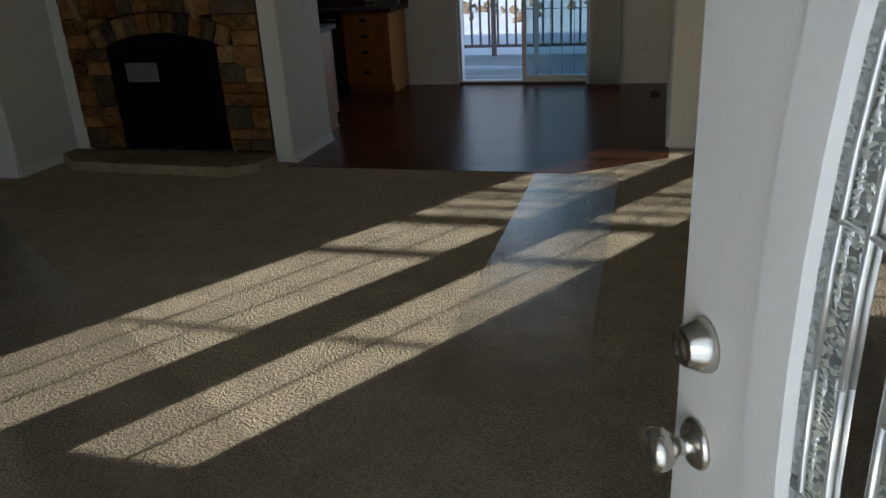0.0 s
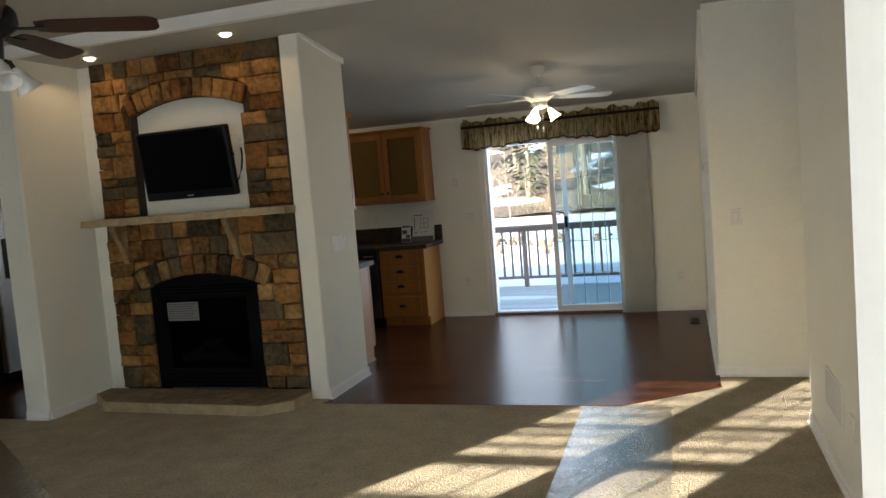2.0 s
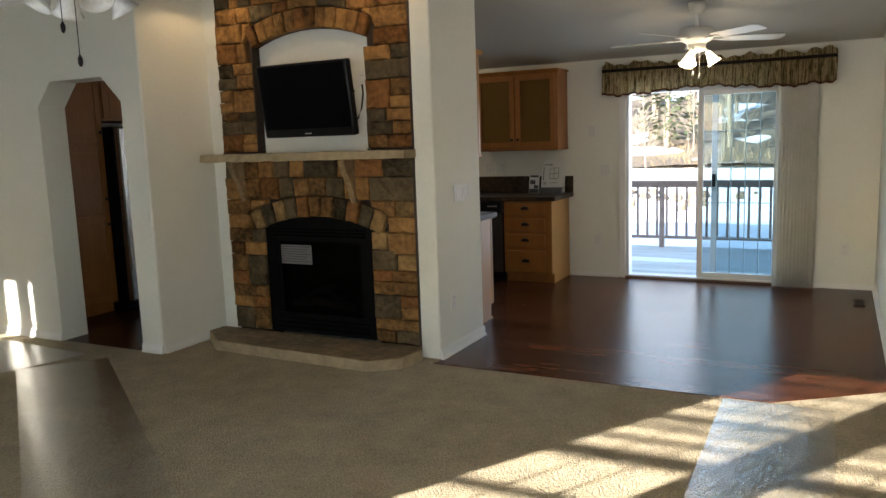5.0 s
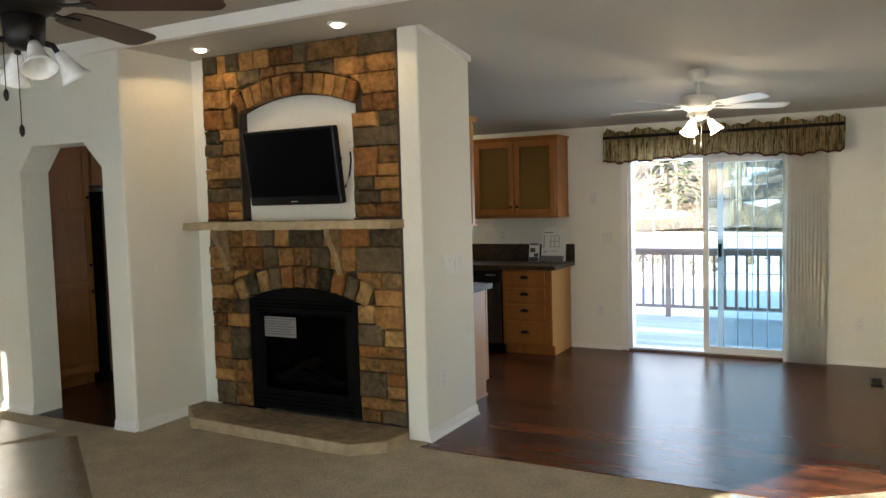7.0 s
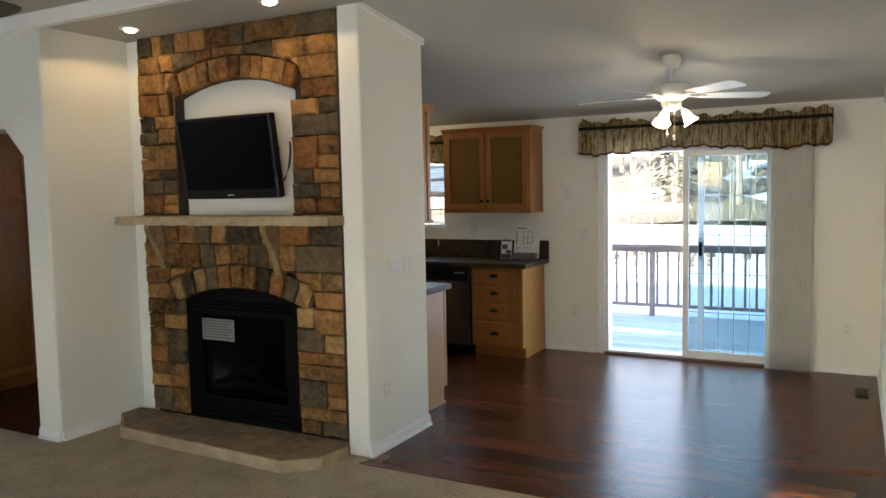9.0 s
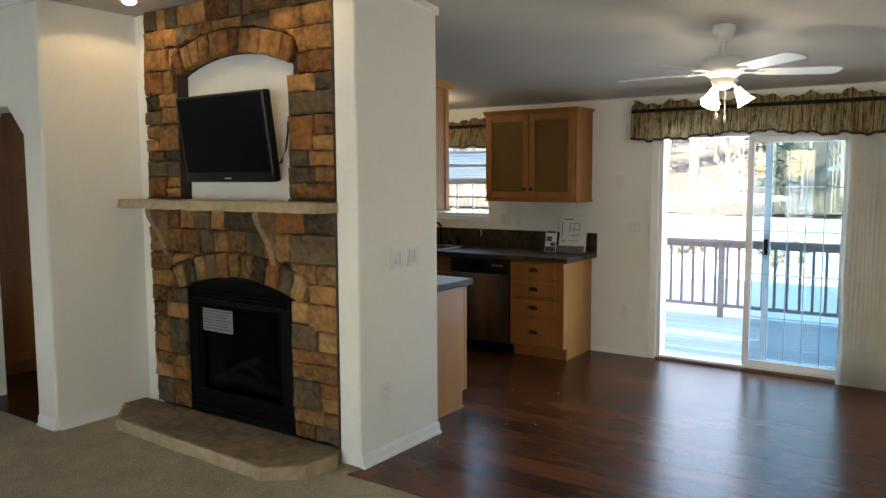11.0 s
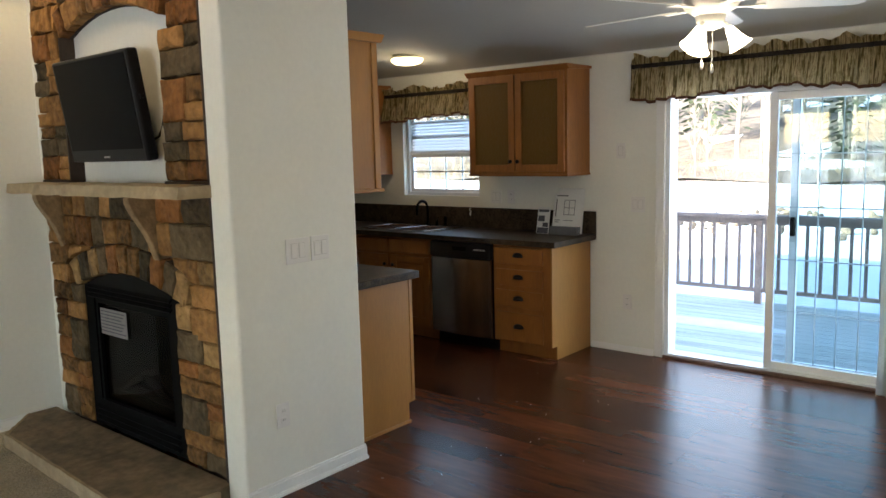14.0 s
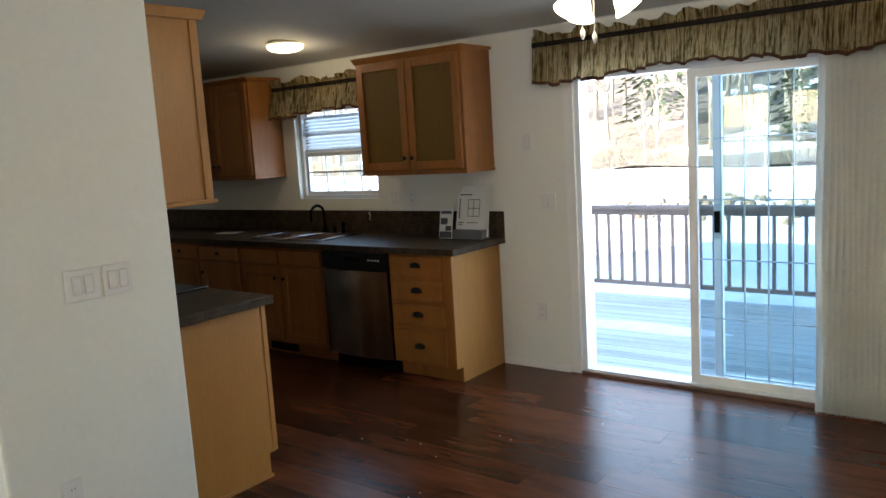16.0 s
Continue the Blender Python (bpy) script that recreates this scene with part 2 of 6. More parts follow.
NICKEL = mat("satin_nickel", (0.55, 0.52, 0.47), 0.24, metal=1.0, vary=0.04, bump=0)
BRONZE = mat("dark_bronze", (0.010, 0.008, 0.007), 0.45, metal=0.4, vary=0.1, bump=0)
DOORWHITE = mat("white_door_paint", (0.70, 0.72, 0.71), 0.35, vary=0.02, bump=0.01)
VINYL = mat("white_vinyl", (0.80, 0.81, 0.82), 0.35, vary=0.015, bump=0)
SILLWOOD = mat("brown_sill_strip", (0.125, 0.066, 0.036), 0.45, vary=0.2, scale=5, fine=30, bump=0.02, stretch=(0.4, 4, 1))
MUNTIN = mat("pale_grille", (0.58, 0.61, 0.60), 0.4, vary=0.02, bump=0)
GLASS = glass("clear_glass", (0.93, 0.97, 0.98))
FIREGLASS = glass("smoked_glass", (0.4, 0.4, 0.4), ior=1.22)
BLUEGLASS = glass("tinted_glass", (0.38, 0.47, 0.50))
TINTGLASS = glass("low_e_glass", (0.85, 0.95, 0.97))
ETCHED = etched("leaf_etched_glass")
BEVEL = glass("bevelled_glass", (0.80, 0.84, 0.80), 0.02, bump=0.25, fine=9)
CABGLASS = glass("textured_cabinet_glass", (0.92, 0.72, 0.36), 0.3, bump=0.5, ior=1.3, fine=45, body=0.62, body_colour=(0.22, 0.125, 0.030), sheet=0.07)
CAME = mat("zinc_came", (0.70, 0.70, 0.68), 0.3, metal=0.8, vary=0.05, bump=0)
FILM = glass("carpet_film", (0.95, 0.95, 0.95), 0.16, bump=0.15, fine=60, sheet=0.8)
PAPER = mat("white_paper", (0.72, 0.71, 0.68), 0.7, vary=0.03, bump=0.01)
INK = mat("grey_print", (0.08, 0.08, 0.09), 0.7, vary=0.05, bump=0)
PLATE = mat("white_plate", (0.75, 0.725, 0.69), 0.3, vary=0.01, bump=0)
PLATESHADE = mat("plate_shadow_grey", (0.60, 0.575, 0.54), 0.5, vary=0.02, bump=0)
SLOT = mat("dark_slot", (0.14, 0.13, 0.12), 0.6, bump=0)
FANWHITE = mat("white_enamel", (0.75, 0.73, 0.68), 0.35, vary=0.02, bump=0)
WALNUT = mat("dark_fan_blade", (0.045, 0.018, 0.012), 0.4, vary=0.25, scale=4, fine=30, bump=0.01, stretch=(1, 4, 1))
SHADE = glow("lit_glass_shade", (1.0, 0.80, 0.52), 1.3)
DULLSHADE = mat("white_glass_shade", (0.70, 0.70, 0.68), 0.25, vary=0.08, scale=12, bump=0.02)
POTGLOW = glow("lit_spot", (1.0, 0.78, 0.50), 2.2)
DOMEGLOW = glow("lit_dome", (1.0, 0.72, 0.34), 0.85)
SHEER = cloth("sheer_vane", (0.84, 0.83, 0.78), 0.4)
DECK = mat("weathered_deck", (0.58, 0.59, 0.57), 0.8, vary=0.18, scale=2, fine=40, bump=0.15, stretch=(0.5, 5, 1), per_object=0.2)
RAILWOOD = mat("brown_rail", (0.27, 0.19, 0.155), 0.7, vary=0.2, bump=0.1)
SNOW = mat("snow", (0.86, 0.87, 0.90), 0.6, vary=0.05, scale=0.6, fine=8, bump=0.4, bumpscale=3)
DIRT = mat("wet_soil", (0.16, 0.12, 0.08), 0.9, vary=0.35, scale=1.5, fine=20, bump=0.4, bumpscale=8)
BARK = mat("pale_bark", (0.215, 0.18, 0.14), 0.9, vary=0.25, scale=6, bump=0.3, per_object=0.3)
NEEDLE = mat("conifer_needles", (0.05, 0.066, 0.03), 0.8, vary=0.35, scale=3, fine=14, bump=0.1)
DRYGRASS = mat("dry_brush", (0.215, 0.16, 0.09), 0.9, vary=0.3, scale=2, fine=14, bump=0.1)
HILL = mat("leafless_hillside", (0.125, 0.10, 0.074), 0.95, vary=0.35, scale=0.25, fine=2.5, bump=0.6, bumpscale=1.2)


def fabric(name):
    """Gathered plaid valance cloth in olive, tan and rust."""
    m = bpy.data.materials.new(name)
    m.use_nodes = True
    nt = m.node_tree
    L = nt.links
    b = nt.nodes["Principled BSDF"]
    b.inputs["Roughness"].default_value = 0.85
    tc = nt.nodes.new("ShaderNodeTexCoord")
    mp = nt.nodes.new("ShaderNodeMapping")
    mp.inputs["Scale"].default_value = (1.0, 0.25, 0.03)
    w = nt.nodes.new("ShaderNodeTexNoise")
    w.inputs["Scale"].default_value, w.inputs["Detail"].default_value, w.inputs["Roughness"].default_value = 88.0, 3, 0.6
    n = nt.nodes.new("ShaderNodeTexNoise")
    n.inputs["Scale"].default_value = 25
    L.new(tc.outputs["Object"], mp.inputs[0])
    L.new(mp.outputs[0], w.inputs["Vector"])
    L.new(tc.outputs["Object"], n.inputs["Vector"])
    mx = nt.nodes.new("ShaderNodeMix")
    mx.inputs["Factor"].default_value = 0.2
    L.new(w.outputs["Fac"], mx.inputs["A"])
    L.new(n.outputs["Fac"], mx.inputs["B"])
    r = nt.nodes.new("ShaderNodeValToRGB")
    stops = [(0.34, (0.08, 0.058, 0.02)), (0.45, (0.27, 0.20, 0.078)), (0.55, (0.70, 0.58, 0.34)), (0.66, (0.20, 0.13, 0.05))]
    r.color_ramp.elements[0].position, r.color_ramp.elements[0].color = stops[0][0], (*stops[0][1], 1)
    r.color_ramp.elements[1].position, r.color_ramp.elements[1].color = stops[3][0], (*stops[3][1], 1)
    for p, c in stops[1:3]:
        e = r.color_ramp.elements.new(p)
        e.color = (*c, 1)
    L.new(mx.outputs["Result"], r.inputs[0])
    L.new(r.outputs[0], b.inputs["Base Color"])
    tl = nt.nodes.new("ShaderNodeBsdfTranslucent")
    L.new(r.outputs[0], tl.inputs[0])
    ms = nt.nodes.new("ShaderNodeMixShader")
    ms.inputs[0].default_value = 0.55
    L.new(b.outputs[0], ms.inputs[1])
    L.new(tl.outputs[0], ms.inputs[2])
    L.new(ms.outputs[0], nt.nodes["Material Output"].inputs[0])
    return m


CLOTH = fabric("plaid_valance_cloth")
HEM = cloth("rust_hem_tape", (0.17, 0.075, 0.04), 0.25)
HEADBAND = mat("valance_band", (0.035, 0.025, 0.018), 0.85, vary=0.3, scale=20, bump=0.1)


# ---- building helpers ----
ORIGIN = {}


def thing(name, at, label, category, group="", kind=""):
    ob = new(name)
    ob.empty_display_size = 0.1
    ob.location = at
    ORIGIN[ob] = Vector(at)
    return tagged(ob, label, category, group, kind)


def part(name, bm, material, parent=None, label="", smooth=False):
    """One mesh object from a bmesh in world coordinates, under a thing or a part."""
    base = ORIGIN.get(parent, Vector((0, 0, 0)))
    if base.length:
        bmesh.ops.translate(bm, verts=bm.verts, vec=-base)
    me = bpy.data.meshes.new(name)
    bm.to_mesh(me)
    bm.free()
    me.materials.append(material)
    if smooth:
        me.polygons.foreach_set("use_smooth", [True] * len(me.polygons))
    ob = new(name, me)
    ob.parent = parent
    ORIGIN[ob] = base
    if label:
        ob["label"] = label
    return ob


def solo(name, bm, material, label, category, group="", kind="", smooth=False):
    return tagged(part(name, bm, material, None, "", smooth), label, category, group, kind)


def box(x0, x1, y0, y1, z0, z1, bevel=0.0, bm=None):
    own = bmesh.new()
    bmesh.ops.create_cube(own, size=1.0, matrix=Matrix.Translation(((x0 + x1) / 2, (y0 + y1) / 2, (z0 + z1) / 2)) @ Matrix.Diagonal((abs(x1 - x0), abs(y1 - y0), abs(z1 - z0), 1)))
    if bevel:
        bmesh.ops.bevel(own, geom=own.edges[:], offset=bevel, segments=2, affect="EDGES", profile=0.5)
    return join(bm, own)


def thin_face(points, bm=None):
    """A single thin face through the points, which run anticlockwise as seen from its front."""
    own = bmesh.new()
    own.faces.new([own.verts.new(p) for p in points])
    return join(bm, own)


def pane_y(x0, x1, z0, z1, y, way):
    """A thin upright pane across y that fronts -y (way -1) or +y (way 1)."""
    run = [(x0, y, z0), (x1, y, z0), (x1, y, z1), (x0, y, z1)]
    return thin_face(run if way < 0 else run[::-1])


def join(bm, own):
    if bm is None:
        return own
    me = bpy.data.meshes.new("tmp")
    own.to_mesh(me)
    own.free()
    bm.from_mesh(me)
    bpy.data.meshes.remove(me)
    return bm


def prism(points, axis, a, b, bevel=0.0, bm=None):
    """A flat outline, given in the other two axes in order, pushed from a to b along axis."""
    own = bmesh.new()

    def place(p, v):
        return {"x": (v, p[0], p[1]), "y": (p[0], v, p[1]), "z": (p[0], p[1], v)}[axis]

    low = [own.verts.new(place(p, a)) for p in points]
    top = [own.verts.new(place(p, b)) for p in points]
    own.faces.new(low)
    own.faces.new(top[::-1])
    n = len(points)
    for i in range(n):
        own.faces.new((low[i], low[(i + 1) % n], top[(i + 1) % n], top[i])[::-1])
    bmesh.ops.recalc_face_normals(own, faces=own.faces[:])
    if bevel:
        bmesh.ops.bevel(own, geom=own.edges[:], offset=bevel, segments=1, affect="EDGES")
    return join(bm, own)


def lathe(profile, at, axis="z", segments=24, bm=None):
    """A turned body: (radius, height) pairs round an axis through at."""
    own = bmesh.new()
    rings = []
    for r, h in profile:
        ring = []
        for i in range(segments):
            a = 2 * math.pi * i / segments
            c, s = r * math.cos(a), r * math.sin(a)
            p = {"z": (c, s, h), "y": (c, h, s), "x": (h, c, s)}[axis]
            ring.append(own.verts.new(Vector(at) + Vector(p)))
        rings.append(ring)
    for a, b in zip(rings, rings[1:]):
        for i in range(segments):
            own.faces.new((a[i], a[(i + 1) % segments], b[(i + 1) % segments], b[i]))
    for ring in (rings[0], rings[-1]):
        if (ring[0].co - ring[segments // 2].co).length > 1e-4:
            own.faces.new(ring)
    bmesh.ops.recalc_face_normals(own, faces=own.faces[:])
    return join(bm, own)


def tube(points, radius, segments=8, bm=None):
    """A round bar along a run of points."""
    own = bmesh.new()
    pts = [Vector(p) for p in points]
    rings = []
    for i, p in enumerate(pts):
        way = (pts[min(i + 1, len(pts) - 1)] - pts[max(i - 1, 0)]).normalized()
        side = way.cross(Vector((0, 0, 1)) if abs(way.z) < 0.9 else Vector((1, 0, 0))).normalized()
        up = side.cross(way)
        rad = radius[i] if isinstance(radius, (list, tuple)) else radius
        rings.append([own.verts.new(p + rad * (math.cos(2 * math.pi * k / segments) * side + math.sin(2 * math.pi * k / segments) * up)) for k in range(segments)])
    for a, b in zip(rings, rings[1:]):
        for k in range(segments):
            own.faces.new((a[k], a[(k + 1) % segments], b[(k + 1) % segments], b[k]))
    own.faces.new(rings[0][::-1])
    own.faces.new(rings[-1])
    bmesh.ops.recalc_face_normals(own, faces=own.faces[:])
    return join(bm, own)


def pierced(axis, a, b, u0, u1, top, holes=(), low=0.0):
    """A wall between a and b on its axis, from u0 to u1, with holes (u0, u1, z0, z1); top is a height or a function of u."""
    tops = top if callable(top) else (lambda u: top)
    us = sorted({u0, u1, *[v for h in holes for v in h[:2] if u0 < v < u1]})
    bm = bmesh.new()
    for ua, ub in zip(us, us[1:]):
        mid = (ua + ub) / 2
        spans, z = [], low
        for h in sorted((h for h in holes if h[0] < mid < h[1]), key=lambda h: h[2]):
            if h[2] > z:
                spans.append((z, h[2]))
            z = h[3]
        for z0, z1 in spans:
            prism([(ua, z0), (ub, z0), (ub, z1), (ua, z1)], axis, a, b, bm=bm)
        if z < min(tops(ua), tops(ub)):
            prism([(ua, z), (ub, z), (ub, tops(ub)), (ua, tops(ua))], axis, a, b, bm=bm)
    return bm


# ---- the shell ----
YB, XR, XN, YF = 8.78, 0.32, 0.78, 0.12     # back wall, dining side wall, living side wall, front wall (inner faces)
RIDGE, SLOPE = 2.735, 0.123


def ceil_back(y):
    return RIDGE if y < 5.35 else RIDGE - (y - 5.35) * SLOPE


def ceil_front(y):
    return 2.80 - (4.68 - y) * SLOPE


WL, WB = -10.2, -6.85      # far living wall, kitchen end wall
solo("wall_north", pierced("y", YB, YB + 0.15, WL - 0.15, XR + 0.15, 2.45, [(-2.03, -0.49, 0.0, 1.98), (-4.67, -3.765, 1.195, 1.98)]), WALL, "off-white painted drywall wall with patio door", "wall", kind="structure")
FRONT_HOLES = [(-0.21, 0.70, 0.0, 2.06), (-3.82, -2.985, 0.565, 2.135), (-2.75, -2.15, 0.565, 2.135), (-9.32, -8.84, 0.6, 2.2)]
solo("wall_south", pierced("y", YF - 0.15, YF, WL - 0.15, XN + 0.15, 2.5, FRONT_HOLES), WALL, "off-white painted front wall with windows", "wall", kind="structure")
solo("wall_dining", pierced("x", XR, XR + 0.12, 6.08, YB, lambda y: ceil_back(y) + 0.05), WALL, "off-white painted dining room side wall", "wall", kind="structure")
solo("wall_hall_north", pierced("y", 5.96, 6.08, XR, 3.3, 2.75), WALL, "off-white painted hallway wall", "wall", kind="structure")
solo("wall_east", pierced("x", XN, XN + 0.12, YF, 4.93, lambda y: ceil_front(y) + 0.1), WALL, "off-white painted living room side wall", "wall", kind="structure")
solo("wall_hall_south", pierced("y", 4.81, 4.93, XN + 0.12, 3.3, 2.8), WALL, "off-white painted hallway wall", "wall", kind="structure")
solo("wall_hall_end", pierced("x", 3.3, 3.42, 4.8, 6.1, 2.8), WALL, "off-white painted hallway end wall", "wall", kind="structure")
solo("wall_west", pierced("x", WL - 0.15, WL, YF, YB, 2.85), WALL, "off-white painted far wall", "wall", kind="structure")
solo("wall_kitchen_end", pierced("x", WB - 0.12, WB, 5.0, YB, 2.75), WALL, "off-white painted kitchen end wall", "wall", kind="structure")

# the marriage wall with its clipped-corner opening
OX0, OX1, OY0, OY1 = -5.71, -4.77, 4.70, 4.94
bm = bmesh.new()
box(WL, OX0, OY0, OY1, 0, 2.78, bm=bm)
prism([(OX0, 1.91), (OX0, 2.78), (OX1, 2.78), (OX1, 1.91), (OX1 - 0.19, 2.10), (OX0 + 0.17, 2.10)], "y", OY0, OY1, bm=bm)
solo("wall_middle", bm, WALL, "off-white wall with a clipped-corner cased opening", "wall", kind="structure")
# the chase that holds the fireplace
CX0, CX1, CYF, CYB = -4.55, -2.49, 5.39, 6.06
bm = bmesh.new()
box(OX1, CX0, OY0, CYB, 0, 2.78, bm=bm)
bmesh.ops.bevel(bm, geom=[e for e in bm.edges if all(abs(v.co.x - CX0) < 1e-4 and abs(v.co.y - OY0) < 1e-4 for v in e.verts)], offset=0.015, segments=3, affect="EDGES", profile=0.5)
solo("wall_alcove", bm, WALL, "off-white painted alcove side wall with rounded corner", "wall", kind="structure")
NX0, NX1, NZ0, NZS, NRISE = -4.035, -3.035, 1.485, 2.285, 0.10      # the niche
FX0, FX1, FZ0, FZS, FRISE = -4.035, -3.04, 0.08, 0.905, 0.095       # the firebox


def arch(x, x0, x1, spring, rise):
    """Height of a segmental arch over x."""
    half, mid = (x1 - x0) / 2, (x0 + x1) / 2
    rad = (half * half + rise * rise) / (2 * rise)
    d = min(abs(x - mid), rad - 1e-6)
    return spring + rise - rad + math.sqrt(rad * rad - d * d)


bm = bmesh.new()
box(-4.395, NX0, CYF, CYF + 0.1, 0, 2.78, bm=bm)
box(NX1, -2.645, CYF, CYF + 0.1, 0, 2.78, bm=bm)
box(NX0, NX1, CYF, CYF + 0.1, 1.0, NZ0, bm=bm)
steps = 16
for i in range(steps):
    xa, xb = NX0 + (NX1 - NX0) * i / steps, NX0 + (NX1 - NX0) * (i + 1) / steps
    prism([(xa, arch(xa, NX0, NX1, NZS, NRISE)), (xb, arch(xb, NX0, NX1, NZS, NRISE)), (xb, 2.78), (xa, 2.78)], "y", CYF, CYF + 0.1, bm=bm)
solo("wall_chimney_breast", bm, GROUT, "dark mortar backing behind the fireplace stone", "wall", kind="structure")
solo("wall_niche", box(CX0, -4.397, CYF - 0.005, CYF + 0.1, 0, 2.78, bm=box(NX0 - 0.02, NX1 + 0.02, 5.408, 5.555, 1.3, 2.5, bm=box(CX0, -2.645, CYF + 0.16, CYB, 0, 2.78))), WALL, "off-white painted back of the arched niche", "wall", kind="structure")
solo("wall_wing", box(-2.645, CX1, 5.31, CYB, 0, 2.80, bevel=0.012), WALL, "off-white painted wing wall beside the fireplace", "wall", kind="structure")

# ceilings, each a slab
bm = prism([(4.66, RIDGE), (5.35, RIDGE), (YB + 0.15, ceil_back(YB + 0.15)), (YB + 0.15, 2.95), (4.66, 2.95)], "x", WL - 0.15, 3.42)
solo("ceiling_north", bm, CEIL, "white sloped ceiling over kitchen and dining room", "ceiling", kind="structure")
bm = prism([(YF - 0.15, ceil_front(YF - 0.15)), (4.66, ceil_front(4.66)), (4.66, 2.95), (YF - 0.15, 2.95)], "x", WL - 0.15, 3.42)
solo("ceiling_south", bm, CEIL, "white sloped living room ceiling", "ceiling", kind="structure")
bm = prism([(4.600, 2.79), (4.648, 2.715), (4.700, 2.715), (4.700, 2.735), (4.66, 2.735), (4.66, 2.79)], "x", WL, 3.3)
solo("trim_ridge", bm, TRIM, "white ridge moulding across the ceiling", "trim", kind="structure")
bm = prism([(YB, 2.31), (YB - 0.012, 2.31), (YB - 0.05, 2.335), (YB - 0.05, 2.355), (YB, 2.36)], "x", WB, XR)
solo("trim_crown_north", bm, TRIM, "white crown moulding on the back wall", "trim", kind="structure")
bm = prism([(5.31, 2.72), (CYB, ceil_back(CYB) - 0.045), (CYB, ceil_back(CYB)), (5.35, 2.745), (5.31, 2.745)], "x", CX1, CX1 + 0.022)
solo("trim_crown_wing", bm, TRIM, "white crown moulding on the wing wall", "trim", kind="structure")
bm = prism([(6.08, ceil_back(6.08) - 0.045), (YB, ceil_back(YB) - 0.045), (YB, ceil_back(YB)), (6.08, ceil_back(6.08))], "x", XR - 0.022, XR)
solo("trim_crown_dining", bm, TRIM, "white crown moulding on the dining wall", "trim", kind="structure")

# floors
WOODEDGE = 5.21
CUT = [(-0.32, WOODEDGE), (0.32, 5.68)]
solo("floor_slab", box(WL - 0.15, 3.42, YF - 0.15, YB + 0.15, -0.25, -0.012), GAP, "dark subfloor under the finished floors", "floor", kind="structure")
bm = prism([(WL, YF - 0.15), (XN, YF - 0.15), (XN, 4.93), (3.3, 4.93), (3.3, 5.96), (XR, 5.96), (0.32, 5.68), (-0.32, WOODEDGE), (-2.49, WOODEDGE), (-2.49, 5.36), (CX0, 5.36), (CX0, 4.70), (WL, 4.70)], "z", -0.012, 0.005)
solo("floor_carpet", bm, CARPET, "beige cut-pile carpet on the living room floor", "carpet", kind="structure")

# skirting
def skirt(name, axis, wall, way, u0, u1, h=0.075):
    t = 0.012
    a, b = (wall, wall + way * t)
    bm = prism([(u0, 0), (u1, 0), (u1, h - 0.012), (u0, h - 0.012)], axis, a, b)
    prism([(u0, h - 0.012), (u1, h - 0.012), (u1, h), (u0, h)], axis, a, wall + way * t * 0.5, bm=bm)
    prism([(u0, 0), (u1, 0), (u1, 0.012), (u0, 0.012)], axis, b, wall + way * 0.025, bm=bm)
    prism([(u0, 0.012), (u1, 0.012), (u1, 0.020), (u0, 0.020)], axis, b, wall + way * 0.019, bm=bm)
    solo(name, bm, TRIM, "white skirting board along the wall foot", "baseboard", kind="structure")


skirt("baseboard_north", "y", YB, -1, -2.64, -2.11, 0.045)
skirt("baseboard_north", "y", YB, -1, -0.42, XR, 0.045)
skirt("baseboard_dining", "x", XR, -1, 6.0, YB - 0.012)
skirt("baseboard_hall", "y", 5.96, -1, XR, 3.3)
skirt("baseboard_wing", "x", CX1, 1, 5.31, CYB)
skirt("baseboard_alcove", "x", CX0, 1, 4.71, 5.33)
skirt("baseboard_middle", "y", OY0, -1, WL, OX0)
skirt("baseboard_middle", "y", OY0, -1, OX1, CX0)
skirt("baseboard_east", "x", XN, -1, 1.0, 4.93)

# ---- fireplace ----
YS = 5.33       # face of the stonework
fire = thing("fireplace", (-3.53, 5.36, 0.08), "rustic tan and grey cut-stone fireplace surround with arches", "fireplace")
rng = random.Random(7)


def stone(points, tone, deep=None):
    """One rough stone from its outline in x and z."""
    cx, cz = sum(p[0] for p in points) / len(points), sum(p[1] for p in points) / len(points)
    own = bmesh.new()
    outline = []
    for (xa, za), (xb, zb) in zip(points, points[1:] + points[:1]):
        cuts = max(1, round(math.hypot(xb - xa, zb - za) / 0.045))
        outline += [(xa + (xb - xa) * k / cuts, za + (zb - za) * k / cuts) for k in range(cuts)]
    points = outline
    deep = deep if deep is not None else rng.uniform(-0.006, 0.007)
    rough = [(x + rng.uniform(-0.004, 0.003), z + rng.uniform(-0.004, 0.003)) for x, z in points]
    back = [own.verts.new((x, CYF, z)) for x, z in rough]
    edge = [own.verts.new((x, YS + 0.011 + deep, z)) for x, z in rough]
    face = []
    for x, z in rough:
        k = rng.uniform(0.005, 0.015) / max(0.03, math.hypot(x - cx, z - cz))
        face.append(own.verts.new((x + (cx - x) * k, YS + deep + rng.uniform(-0.005, 0.005), z + (cz - z) * k)))
    mid = own.verts.new((cx + rng.uniform(-0.02, 0.02), YS + deep - rng.uniform(0.002, 0.010), cz))
    n = len(points)
    for i in range(n):
        j = (i + 1) % n
        own.faces.new((back[i], back[j], edge[j], edge[i]))
        own.faces.new((edge[i], edge[j], face[j], face[i]))
        own.faces.new((face[i], face[j], mid))
    bmesh.ops.recalc_face_normals(own, faces=own.faces[:])
    part("stone", own, STONES["tbgs".index(tone)], fire)


